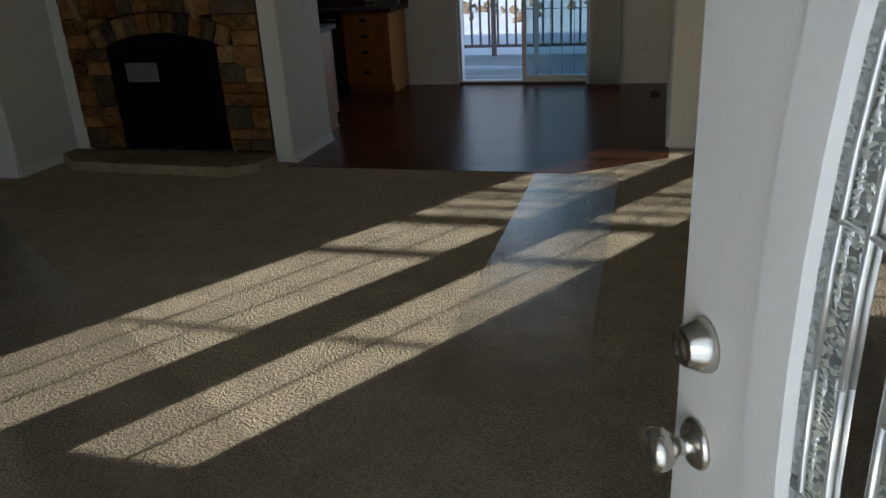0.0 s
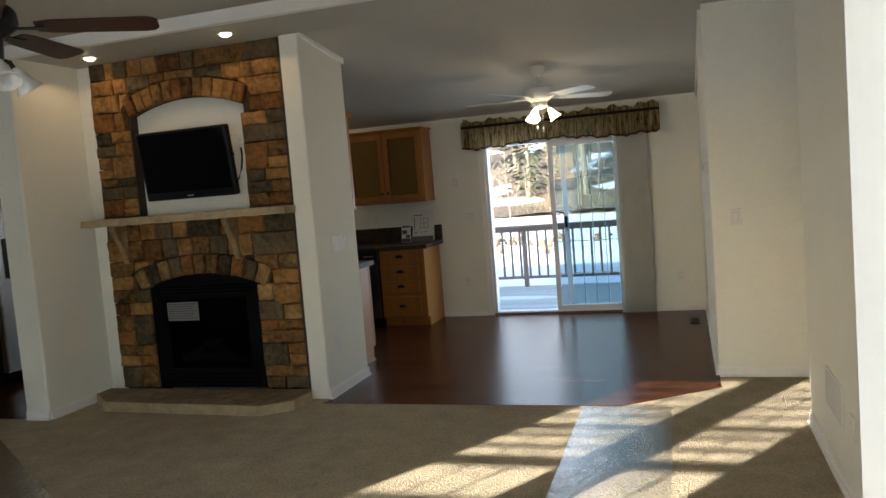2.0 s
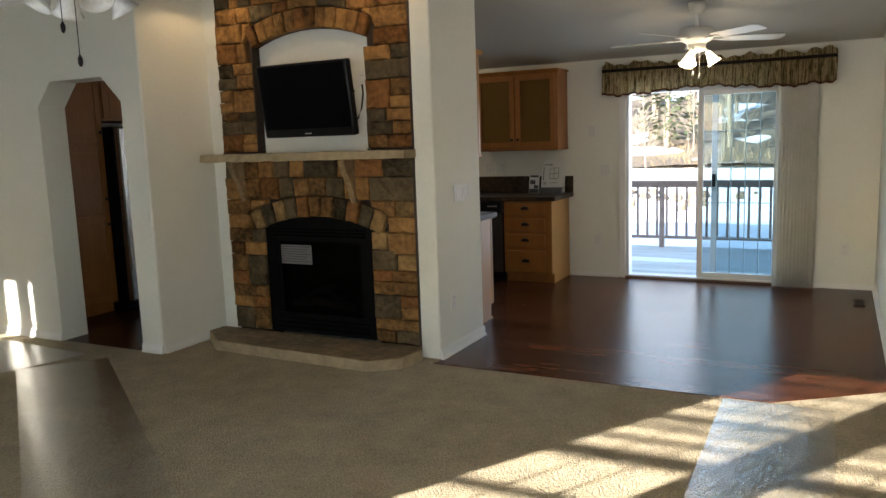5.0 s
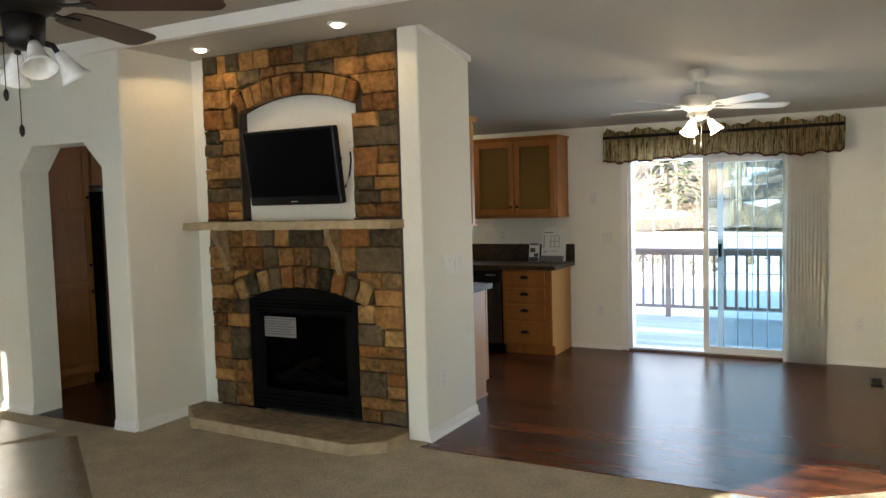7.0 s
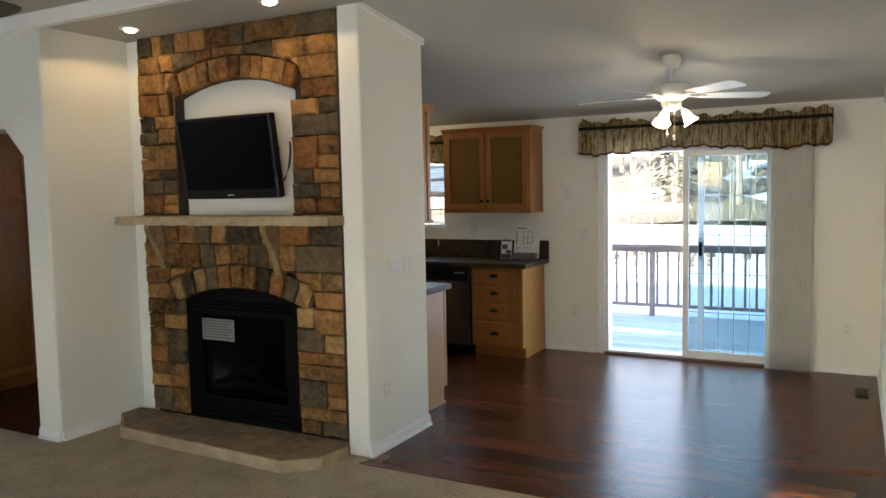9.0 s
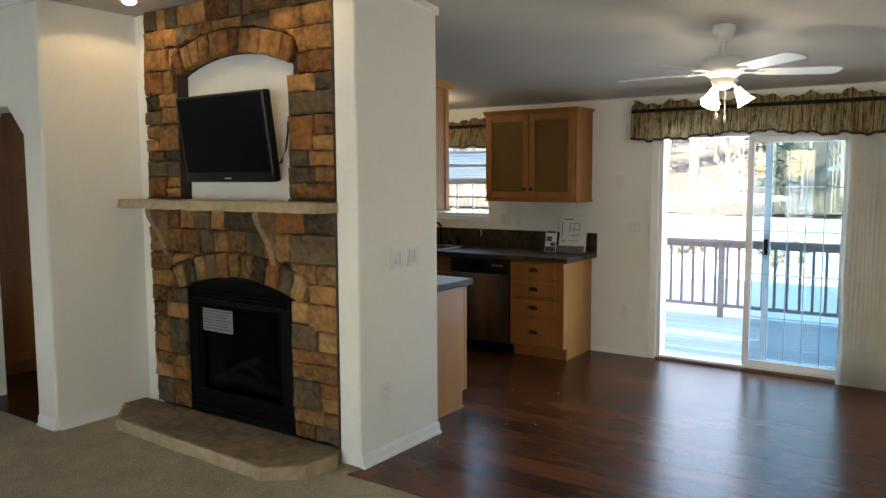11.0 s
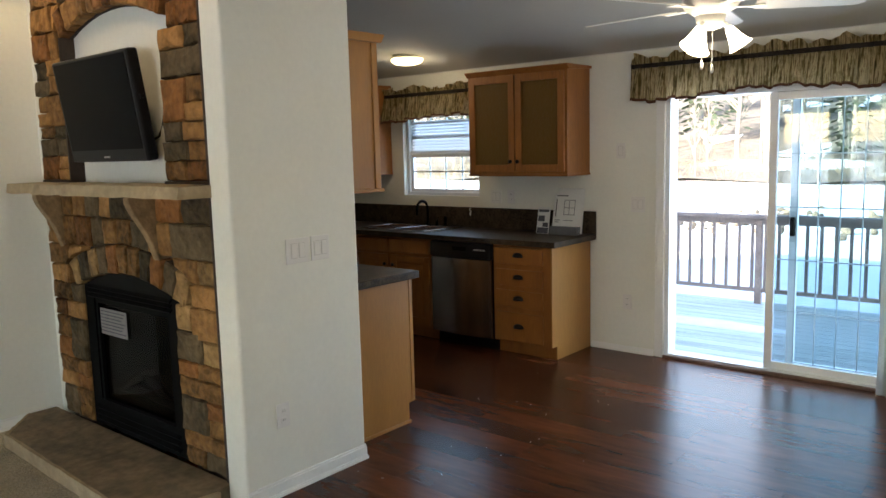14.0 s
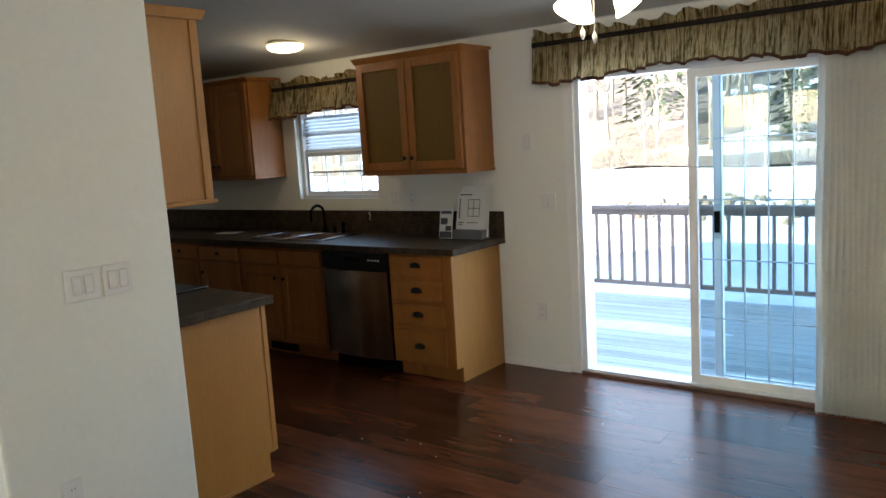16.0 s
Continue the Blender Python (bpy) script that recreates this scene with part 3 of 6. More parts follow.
def course(z0, z1, cuts, tones, outer=None):
    """A row of stones between heights; those over an arch follow its outer line."""
    j = 0.0015
    for (xa, xb), tone in zip(zip(cuts, cuts[1:]), tones):
        if tone == "-":
            continue
        xa, xb = xa + j, xb - j
        if outer is None:
            nn = max(1, round((xb - xa) / 0.12))
            low = [(xa + (xb - xa) * k / nn, z0 + j) for k in range(nn + 1)]
            top = [(xb - (xb - xa) * k / nn, z1 - j) for k in range(nn + 1)]
            stone(low + [(xb, (z0 + z1) / 2)] + top + [(xa, (z0 + z1) / 2)], tone)
            continue
        xs = [xa + (xb - xa) * k / 8 for k in range(9)]
        low = [(x, max(z0 + j, outer(x) + j)) for x in xs]
        low = [p for p in low if p[1] < z1 - j - 0.012]
        if len(low) >= 2:
            stone(low + [(low[-1][0], z1 - j), (low[0][0], z1 - j)], tone)


def voussoirs(x0, x1, spring, rise, tall, count, tones):
    """The ring of wedge stones of an arch."""
    half, mid = (x1 - x0) / 2, (x0 + x1) / 2
    rad = (half * half + rise * rise) / (2 * rise)
    zc = spring + rise - rad
    a1 = math.asin(half / rad) * 1.02
    for k in range(count):
        a, b = -a1 + 2 * a1 * k / count + 0.004, -a1 + 2 * a1 * (k + 1) / count - 0.004
        pts = []
        for ang, r in ((a, rad + 0.004), (b, rad + 0.004), (b, rad + tall - 0.006), (a, rad + tall - 0.006)):
            pts.append((mid + r * math.sin(ang), zc + r * math.cos(ang)))
        stone(pts, tones[k % len(tones)], rng.uniform(-0.006, 0.003))
    return lambda x: zc + math.sqrt(max(0.01, (rad + tall) ** 2 - (x - mid) ** 2)) if abs(x - mid) < (rad + tall) * math.sin(a1) else 0


SL, SR = -4.395, -2.655     # ends of the stonework
# above the mantel
up = voussoirs(NX0, NX1, NZS, NRISE, 0.155, 12, "bttttbbttttb")
course(2.600, 2.735, [SL, -4.24, -4.16, -4.03, -3.88, -3.74, -3.52, -3.40, -2.96, SR], "gtgttbgtg")
course(2.475, 2.600, [SL, -4.17, -4.04, -3.82, -3.68, -3.42, -3.17, -3.00, SR], "ttgbtgtt", up)
course(2.335, 2.475, [SL, -4.13, -3.5, -2.97, SR], "tttt", up)
course(2.180, 2.335, [SL, -4.19, NX0 - 0.06], "bt", up)
course(2.215, 2.335, [NX1 + 0.05, -2.86, SR], "bb", up)
course(2.115, 2.215, [NX1, -2.82, SR], "tg")
course(1.985, 2.115, [NX1, SR], "g")
course(1.780, 1.985, [NX1, -2.83, SR], "b-")
course(1.780, 1.865, [-2.83, SR], "t")
course(1.865, 1.985, [-2.83, SR], "t")
course(1.690, 1.780, [NX1, -2.87, SR], "gt")
course(1.600, 1.690, [NX1, -2.82, SR], "gt")
course(NZ0 + 0.018, 1.600, [NX1, -2.86, SR], "t-")
course(NZ0 + 0.018, 1.600, [-2.86, SR], "b")
course(2.075, 2.180, [SL, -4.24, NX0], "g-")
course(2.095, 2.180, [-4.24, NX0], "t")
course(1.985, 2.075, [SL, -4.21, NX0], "g-")
course(1.985, 2.095, [-4.21, NX0], "t")
course(1.890, 1.985, [SL, -4.26, NX0], "t-")
course(1.810, 1.890, [SL, -4.26, NX0], "t-")
course(1.810, 1.985, [-4.26, NX0], "t")
course(1.740, 1.810, [SL, -4.21, NX0], "tg")
course(1.640, 1.740, [SL, -4.17, NX0], "gg")
course(NZ0 + 0.018, 1.640, [SL, -4.19, NX0], "b-")
course(1.565, 1.640, [-4.19, NX0], "t")
course(NZ0 + 0.018, 1.565, [-4.19, NX0], "t")
# below the mantel
down = voussoirs(FX0 - 0.07, FX1 + 0.07, FZS - 0.02, FRISE + 0.02, 0.165, 11, "sgsgbttgbgs")
course(1.300, 1.430, [SL, -4.22, -4.06, -3.91, -3.76, -3.62, -3.32, -3.16, -2.92, SR], "gttgtgtbg")
course(1.130, 1.300, [SL, -4.20, -4.05, -3.87, -3.72, -3.58, -3.42, -3.26, -3.04, SR], "ttbgttgtg", down)
course(1.010, 1.130, [SL, -4.15, FX0 + 0.03, FX1, -2.83, SR], "tt-ts", down)
course(0.900, 1.010, [SL, -4.18, FX0, FX1 + 0.005, SR], "tb-t", down)
for z0, z1, cuts, tones in (
    (0.790, 0.900, [SL, -4.16, FX0], "tg"), (0.690, 0.790, [SL, -4.25, FX0], "bt"), (0.440, 0.690, [-4.22, FX0], "g"), (0.560, 0.690, [SL, -4.22], "t"), (0.440, 0.560, [SL, -4.22], "b"),
    (0.350, 0.440, [SL, FX0], "t"), (0.260, 0.350, [SL, -4.20, FX0], "tb"), (0.080, 0.260, [SL, -4.20], "g"), (0.170, 0.260, [-4.20, FX0], "t"), (0.080, 0.170, [-4.20, FX0], "t"),
    (0.770, 0.900, [FX1, -2.90], "s"), (0.740, 0.900, [-2.90, SR], "t"), (0.620, 0.770, [FX1, -2.83], "g"), (0.620, 0.740, [-2.83, SR], "s"), (0.540, 0.620, [FX1, -2.88, SR], "bt"),
    (0.440, 0.540, [FX1, SR], "t"), (0.260, 0.440, [FX1, -2.82], "g"), (0.350, 0.440, [-2.82, SR], "b"), (0.260, 0.350, [-2.82, SR], "t"), (0.175, 0.260, [FX1, SR], "t"),
    (0.080, 0.175, [FX1, -2.87], "t"), (0.080, 0.175, [-2.87, SR], "g"),
):
    course(z0, z1, cuts, tones)

bm = bmesh.new()
own = prism([(-4.47, 1.432), (-2.63, 1.432), (-2.63, 1.488), (-4.47, 1.488)], "y", 5.145, 5.385)
bmesh.ops.subdivide_edges(own, edges=[e for e in own.edges if abs(e.verts[0].co.x - e.verts[1].co.x) > 1], cuts=24)
for v in own.verts:
    v.co += Vector((0, rng.uniform(-0.007, 0.007) if v.co.y < 5.2 else 0, rng.uniform(-0.004, 0.004)))
part("mantel_shelf", own, MANTEL, fire, "cast limestone mantel shelf")
for cx in (-4.215, -3.175):
    pts = [(5.330, 1.10), (5.318, 1.13), (5.300, 1.19), (5.272, 1.25), (5.236, 1.31), (5.205, 1.36), (5.190, 1.40), (5.190, 1.43), (5.385, 1.43), (5.385, 1.10)]
    part("corbel", prism(pts, "x", cx - 0.026, cx + 0.026, 0.004), CORBEL, fire, "tan cast-stone corbel under the mantel")

part("edge_strip", box(-2.663, -2.6455, 5.314, CYF, 0.08, 1.43, 0.002, bm=box(-2.663, -2.6455, 5.314, CYF, 1.495, 2.73, 0.002)), EDGEWOOD, fire, "narrow dark brown strip beside the stone")

for xa, xb in ((SL + 0.01, NX0 - 0.004), (NX1 + 0.004, -2.664)):
    part("base_strip", box(xa, xb, 5.318, CYF, 1.4885, 1.503, 0.002), EDGEWOOD, fire, "narrow dark brown strip under the stone")
part("niche_strip", box(NX0 - 0.002, NX0 + 0.010, 5.322, 5.407, 1.490, 2.286, 0.002), EDGEWOOD, fire, "narrow dark brown strip lining the niche")
box_fire = part("firebox", bmesh.new(), BLACK, fire, "black metal gas firebox insert")
bm = bmesh.new()
xs = [FX0 + (FX1 - FX0) * k / 20 for k in range(21)]
for xa, xb in zip(xs, xs[1:]):      # the black face plate, arched at the top
    za, zb = arch(xa, FX0, FX1, FZS, FRISE) - 0.004, arch(xb, FX0, FX1, FZS, FRISE) - 0.004
    prism([(xa, 0.83), (xb, 0.83), (xb, zb), (xa, za)], "y", 5.352, 5.392, bm=bm)
box(FX0, FX0 + 0.10, 5.352, 5.392, FZ0, 0.83, bm=bm)
box(FX1 - 0.10, FX1, 5.352, 5.392, FZ0, 0.83, bm=bm)
box(FX0 + 0.1, FX1 - 0.1, 5.352, 5.392, FZ0, 0.235, bm=bm)
box(FX0, FX1, 5.47, 5.485, FZ0, 0.99, bm=bm)
part("face_plate", bm, BLACK, box_fire)
for zz in (0.115, 0.15, 0.185, 0.845, 0.87, 0.895):
    part("louver", prism([(5.334, zz), (5.350, zz + 0.016), (5.352, zz + 0.012), (5.338, zz - 0.004)], "x", FX0 + 0.06, FX1 - 0.06), BLACK, box_fire)
part("glass_front", pane_y(FX0 + 0.1, FX1 - 0.1, 0.235, 0.83, 5.381, -1), FIREGLASS, box_fire, "dark fireplace glass")
part("glass_frame", box(FX0 + 0.1, FX0 + 0.125, 5.36, 5.388, 0.235, 0.83, bm=box(FX1 - 0.125, FX1 - 0.1, 5.36, 5.388, 0.235, 0.83, bm=box(FX0 + 0.125, FX1 - 0.125, 5.36, 5.388, 0.805, 0.83))), BLACK, box_fire)
LOG = mat("ceramic_log", (0.022, 0.017, 0.013), 0.95, vary=0.4, scale=12, bump=0.5)
for pts, r in ((((-3.85, 5.44, 0.30), (-3.6, 5.42, 0.33), (-3.25, 5.44, 0.29)), 0.03), (((-3.75, 5.41, 0.33), (-3.6, 5.44, 0.42), (-3.45, 5.45, 0.46)), 0.024), (((-3.35, 5.42, 0.33), (-3.5, 5.43, 0.40), (-3.62, 5.44, 0.42)), 0.022)):
    part("fire_log", tube(pts, [r, r * 1.1, r * 0.8], 10), LOG, box_fire, "charred ceramic log", True)
card = part("rating_card", box(-3.915, -3.615, 5.370, 5.372, 0.625, 0.775), CARDGREY, box_fire, "white printed warning label, greyed as if dimmed by the glass")
for k in range(7):
    box_k = box(-3.90, -3.63 - 0.02 * (k % 3), 5.3685, 5.3695, 0.757 - 0.019 * k, 0.763 - 0.019 * k)
    part("print_bar", box_k, INK, card)
hearth = thing("hearth", (-3.55, 5.1, 0.0), "low cast-stone hearth slab in front of the fireplace", "hearth")
part("slab", prism([(-4.527, 5.335), (-4.527, 5.172), (-4.242, 4.942), (-2.826, 4.882), (-2.645, 5.028), (-2.618, 5.24), (-2.648, 5.335)], "z", 0.0, 0.076, 0.004), LIME, hearth)
rim_line = [(-4.53, 5.165), (-4.25, 4.925), (-2.82, 4.865), (-2.63, 5.02), (-2.60, 5.24)]
in_line = [(-4.526, 5.175), (-4.24, 4.945), (-2.827, 4.885), (-2.648, 5.03), (-2.62, 5.238)]
for (a, b), (c, d) in zip(zip(rim_line, rim_line[1:]), zip(in_line, in_line[1:])):
    own = prism([a, b, d, c], "z", 0.0, 0.079)
    bmesh.ops.subdivide_edges(own, edges=[e for e in own.edges if e.calc_length() > 0.25], cuts=14)
    for v in own.verts:
        v.co += Vector((0, rng.uniform(-0.004, 0.002), rng.uniform(-0.0035, 0.001) if v.co.z > 0.05 else 0))
    # paler stone than the slab: the window light on this edge is painted in
    part("edge_stone", own, MANTEL, hearth, "rough-cut hearth edge, made paler for the window light on it")

# television on its bracket
tv = thing("television", (-3.53, 5.30, 1.88), "black flat-screen television tilted on a wall bracket", "television")
M = pose(-3.515, 5.275, 1.868, 8, 0, -1.0)


def turned(bm, m):
    bmesh.ops.transform(bm, matrix=m, verts=bm.verts)
    return bm


part("cabinet", turned(box(-0.412, 0.412, -0.02, 0.04, -0.268, 0.268, 0.012), M), PLASTIC, tv)
part("screen", turned(box(-0.385, 0.385, -0.0225, -0.0205, -0.205, 0.25), M), SCREEN, tv, "dark switched-off screen")
part("logo_bar", turned(box(-0.03, 0.03, -0.0225, -0.0205, -0.246, -0.238), M), CAME, tv)
part("side_port", turned(box(0.412, 0.428, 0.0, 0.02, 0.03, 0.05, 0.002), M), PLASTIC, tv)
part("back_cover", turned(box(-0.3, 0.3, 0.04, 0.075, -0.2, 0.2, 0.012), M), PLASTIC, tv)
part("cable", tube([(-3.10, 5.400, 1.96), (-3.085, 5.385, 1.90), (-3.095, 5.375, 1.80), (-3.12, 5.36, 1.72), (-3.16, 5.345, 1.70)], 0.006, 8), BLACK, tv, "black power cable", True)
part("wall_bracket", box(-3.64, -3.44, 5.345, 5.4075, 1.75, 2.0, 0.004), BLACK, tv)


# ---- plates on the walls ----
def wall_plate(name, at, way, width, height, toggles, label, outlet=False, vent=False):
    """A cover plate; way is the axis and sign that it faces."""
    x, y, z = at
    t = thing(name, at, label, "vent" if vent else ("outlet" if outlet else "switch"), "wall plates")

    def slab(u0, u1, z0, z1, d0, d1, bevel=0.0):
        axis, s = way
        if axis == "x":
            return box(x + s * d0, x + s * d1, y + u0, y + u1, z + z0, z + z1, bevel)
        return box(x + u0, x + u1, y + s * d0, y + s * d1, z + z0, z + z1, bevel)

    part("cover", slab(-width / 2, width / 2, -height / 2, height / 2, 0, 0.0065, 0.0025), PLATE, t)
    for k in range(toggles):
        u = (k - (toggles - 1) / 2) * 0.046
        # darker slab that paints the thin shadow line round the rocker
        part("rocker_frame", slab(u - 0.0195, u + 0.0195, -0.0365, 0.0365, 0.0055, 0.0068), PLATESHADE, t)
        part("rocker", slab(u - 0.016, u + 0.016, -0.033, 0.033, 0.006, 0.010, 0.002), PLATE, t)
    if outlet:
        for zz in (-0.022, 0.022):
            s = part("socket", slab(-0.017, 0.017, zz - 0.014, zz + 0.014, 0.006, 0.009, 0.002), PLATE, t)
            for u in (-0.006, 0.006):
                part("slot", slab(u - 0.0012, u + 0.0012, zz - 0.004, zz + 0.007, 0.009, 0.0095), SLOT, s)
    if vent:
        n = int(height / 0.016)
        for k in range(1, n):
            zz = -height / 2 + height * k / n
            part("slat", slab(-width / 2 + 0.015, width / 2 - 0.015, zz - 0.003, zz + 0.003, 0.006, 0.012), PLATE, t)
    return t


wall_plate("light_switch", (CX1, 5.665, 1.16), ("x", 1), 0.14, 0.12, 2, "white double rocker switch plate on the wing wall")
wall_plate("light_switch", (CX1, 5.805, 1.16), ("x", 1), 0.115, 0.12, 2, "white double rocker switch plate on the wing wall")
wall_plate("outlet", (CX1, 5.53, 0.385), ("x", 1), 0.075, 0.118, 0, "white duplex outlet low on the wing wall", outlet=True)
wall_plate("light_switch", (-2.245, YB, 1.165), ("y", -1), 0.115, 0.12, 2, "white rocker switch plate beside the patio door")
wall_plate("outlet", (-2.33, YB, 0.40), ("y", -1), 0.075, 0.118, 0, "white duplex outlet low on the back wall", outlet=True)
wall_plate("outlet", (0.06, YB, 0.38), ("y", -1), 0.075, 0.118, 0, "white duplex outlet low on the back wall", outlet=True)
wall_plate("light_switch", (-2.39, YB, 1.575), ("y", -1), 0.075, 0.118, 1, "white single switch plate high on the wall")
wall_plate("outlet", (-3.42, YB, 1.20), ("y", -1), 0.075, 0.118, 0, "white duplex outlet above the counter", outlet=True)
wall_plate("outlet", (-3.58, YB, 1.20), ("y", -1), 0.115, 0.118, 2, "white switch plate above the counter")
wall_plate("light_switch", (0.48, 5.96, 1.155), ("y", -1), 0.075, 0.118, 1, "white single switch plate by the hallway")
wall_plate("wall_vent", (XN, 4.14, 0.385), ("x", -1), 0.42, 0.20, 0, "white louvred return-air vent low on the wall", vent=True)
wall_plate("outlet", (XN, 3.72, 0.36), ("x", -1), 0.075, 0.118, 0, "white duplex outlet low on the wall", outlet=True)
wall_plate("tv_outlet", (-3.10, 5.408, 2.00), ("y", -1), 0.075, 0.118, 0, "white outlet behind the television", outlet=True)
t = thing("thermostat", (XR, 6.27, 1.51), "white wall thermostat on the dining wall", "thermostat")
part("case", box(XR - 0.03, XR, 6.21, 6.33, 1.47, 1.56, 0.006), PLATE, t)
part("display", box(XR - 0.0315, XR - 0.030, 6.235, 6.29, 1.51, 1.54), SLOT, t)

# floor register
t = thing("floor_register", (0.15, 8.15, 0.0), "brown metal floor register in the laminate", "vent")
part("frame", box(0.135, 0.225, 8.0, 8.26, 0.003, 0.010, 0.002), BRONZE, t)
for k in range(10):
    part("slat", box(0.147, 0.213, 8.010 + 0.024 * k, 8.021 + 0.024 * k, 0.010, 0.014), BRONZE, t)


# ---- patio door ----
def frame_rect(u0, u1, z0, z1, w, y0, y1, bevel=0.003, axis="y"):
    bm = bmesh.new()
    for a, b, c, d in ((u0, u0 + w, z0, z1), (u1 - w, u1, z0, z1), (u0 + w, u1 - w, z0, z0 + w), (u0 + w, u1 - w, z1 - w, z1)):
        box(a, b, y0, y1, c, d, bevel, bm=bm)
    return bm


door = thing("door_patio", (-1.26, YB + 0.05, 0.0), "white vinyl sliding patio door, half open, with grid", "door", kind="structure")
part("casing", box(-2.10, -2.03, YB - 0.014, YB, 0.0, 2.05, 0.004, bm=box(-0.49, -0.42, YB - 0.014, YB, 0.0, 2.05, 0.004, bm=box(-2.03, -0.49, YB - 0.014, YB, 1.98, 2.05, 0.004))), TRIM, door)
part("door_frame", frame_rect(-2.03, -0.49, 0.0, 1.98, 0.035, YB + 0.002, YB + 0.14), VINYL, door)
part("threshold", box(-2.03, -0.49, YB - 0.025, YB, 0.0, 0.022, 0.004), SILLWOOD, door, "brown wooden strip along the sill")
for name, x0, x1, y0, y1, lab in (("fixed_panel", -1.175, -0.525, YB + 0.095, YB + 0.13, "fixed glazed panel"), ("sliding_panel", -1.30, -0.530, YB + 0.025, YB + 0.062, "sliding glazed panel pushed open, with grid")):
    p = part(name, frame_rect(x0, x1, 0.036, 1.944, 0.052, y0, y1), VINYL, door, lab)
    yc = (y0 + y1) / 2
    pane = part("pane", pane_y(x0 + 0.05, x1 - 0.05, 0.085, 1.895, yc, -1), TINTGLASS if name == "fixed_panel" else BLUEGLASS, p)
    pane.visible_shadow = False
    if name == "sliding_panel":
        for k in range(1, 5):
            xx = x0 + 0.052 + (x1 - x0 - 0.104) * k / 5
            part("muntin", box(xx - 0.004, xx + 0.004, yc + 0.004, yc + 0.010, 0.088, 1.892), MUNTIN, p)
        for k in range(1, 5):
            zz = 0.088 + 1.804 * k / 5
            part("muntin", box(x0 + 0.052, x1 - 0.052, yc + 0.0105, yc + 0.0155, zz - 0.004, zz + 0.004), MUNTIN, p)
    else:
        h = part("handle", box(-1.165, -1.133, YB + 0.066, YB + 0.094, 0.97, 1.10, 0.006), BLACK, p, "black pull handle")
        part("handle_plate", box(-1.170, -1.128, YB + 0.093, YB + 0.0955, 0.93, 1.14), MUNTIN, h)

# vertical blind stacked beside the door
blind = thing("vertical_blind", (-0.32, YB - 0.08, 0.0), "stack of off-white sheer vertical blind vanes with frayed hem", "blind")
for k in range(11):
    x = -0.565 + 0.030 * k
    bm = bmesh.new()
    rows = 10
    vv = []
    for i in range(rows + 1):
        z = 0.012 + (2.03 - 0.012) * i / rows
        s = 0.006 * math.sin(i * 0.9 + k)
        vv.append([bm.verts.new((x - 0.005 + s, YB - 0.105, z)), bm.verts.new((x + 0.025 + s, YB - 0.112, z)), bm.verts.new((x + 0.062 + s, YB - 0.085, z))])
    for a, b in zip(vv, vv[1:]):
        for q in range(2):
            bm.faces.new((a[q], a[q + 1], b[q + 1], b[q]))
    bmesh.ops.solidify(bm, geom=bm.faces[:], thickness=0.002)
    part("vane", bm, SHEER, blind, smooth=True)
bm = bmesh.new()
for k in range(60):
    x = -0.565 + 0.0064 * k
    y = YB - 0.112 + 0.025 * rng.random()
    tube([(x, y, 0.022), (x + rng.uniform(-0.008, 0.008), y + rng.uniform(-0.01, 0.01), 0.002)], 0.0012, 4, bm=bm)
part("fringe", bm, SHEER, blind)
part("head_rail", box(-2.05, -0.12, YB - 0.11, YB - 0.05, 2.04, 2.08, 0.004), VINYL, blind)


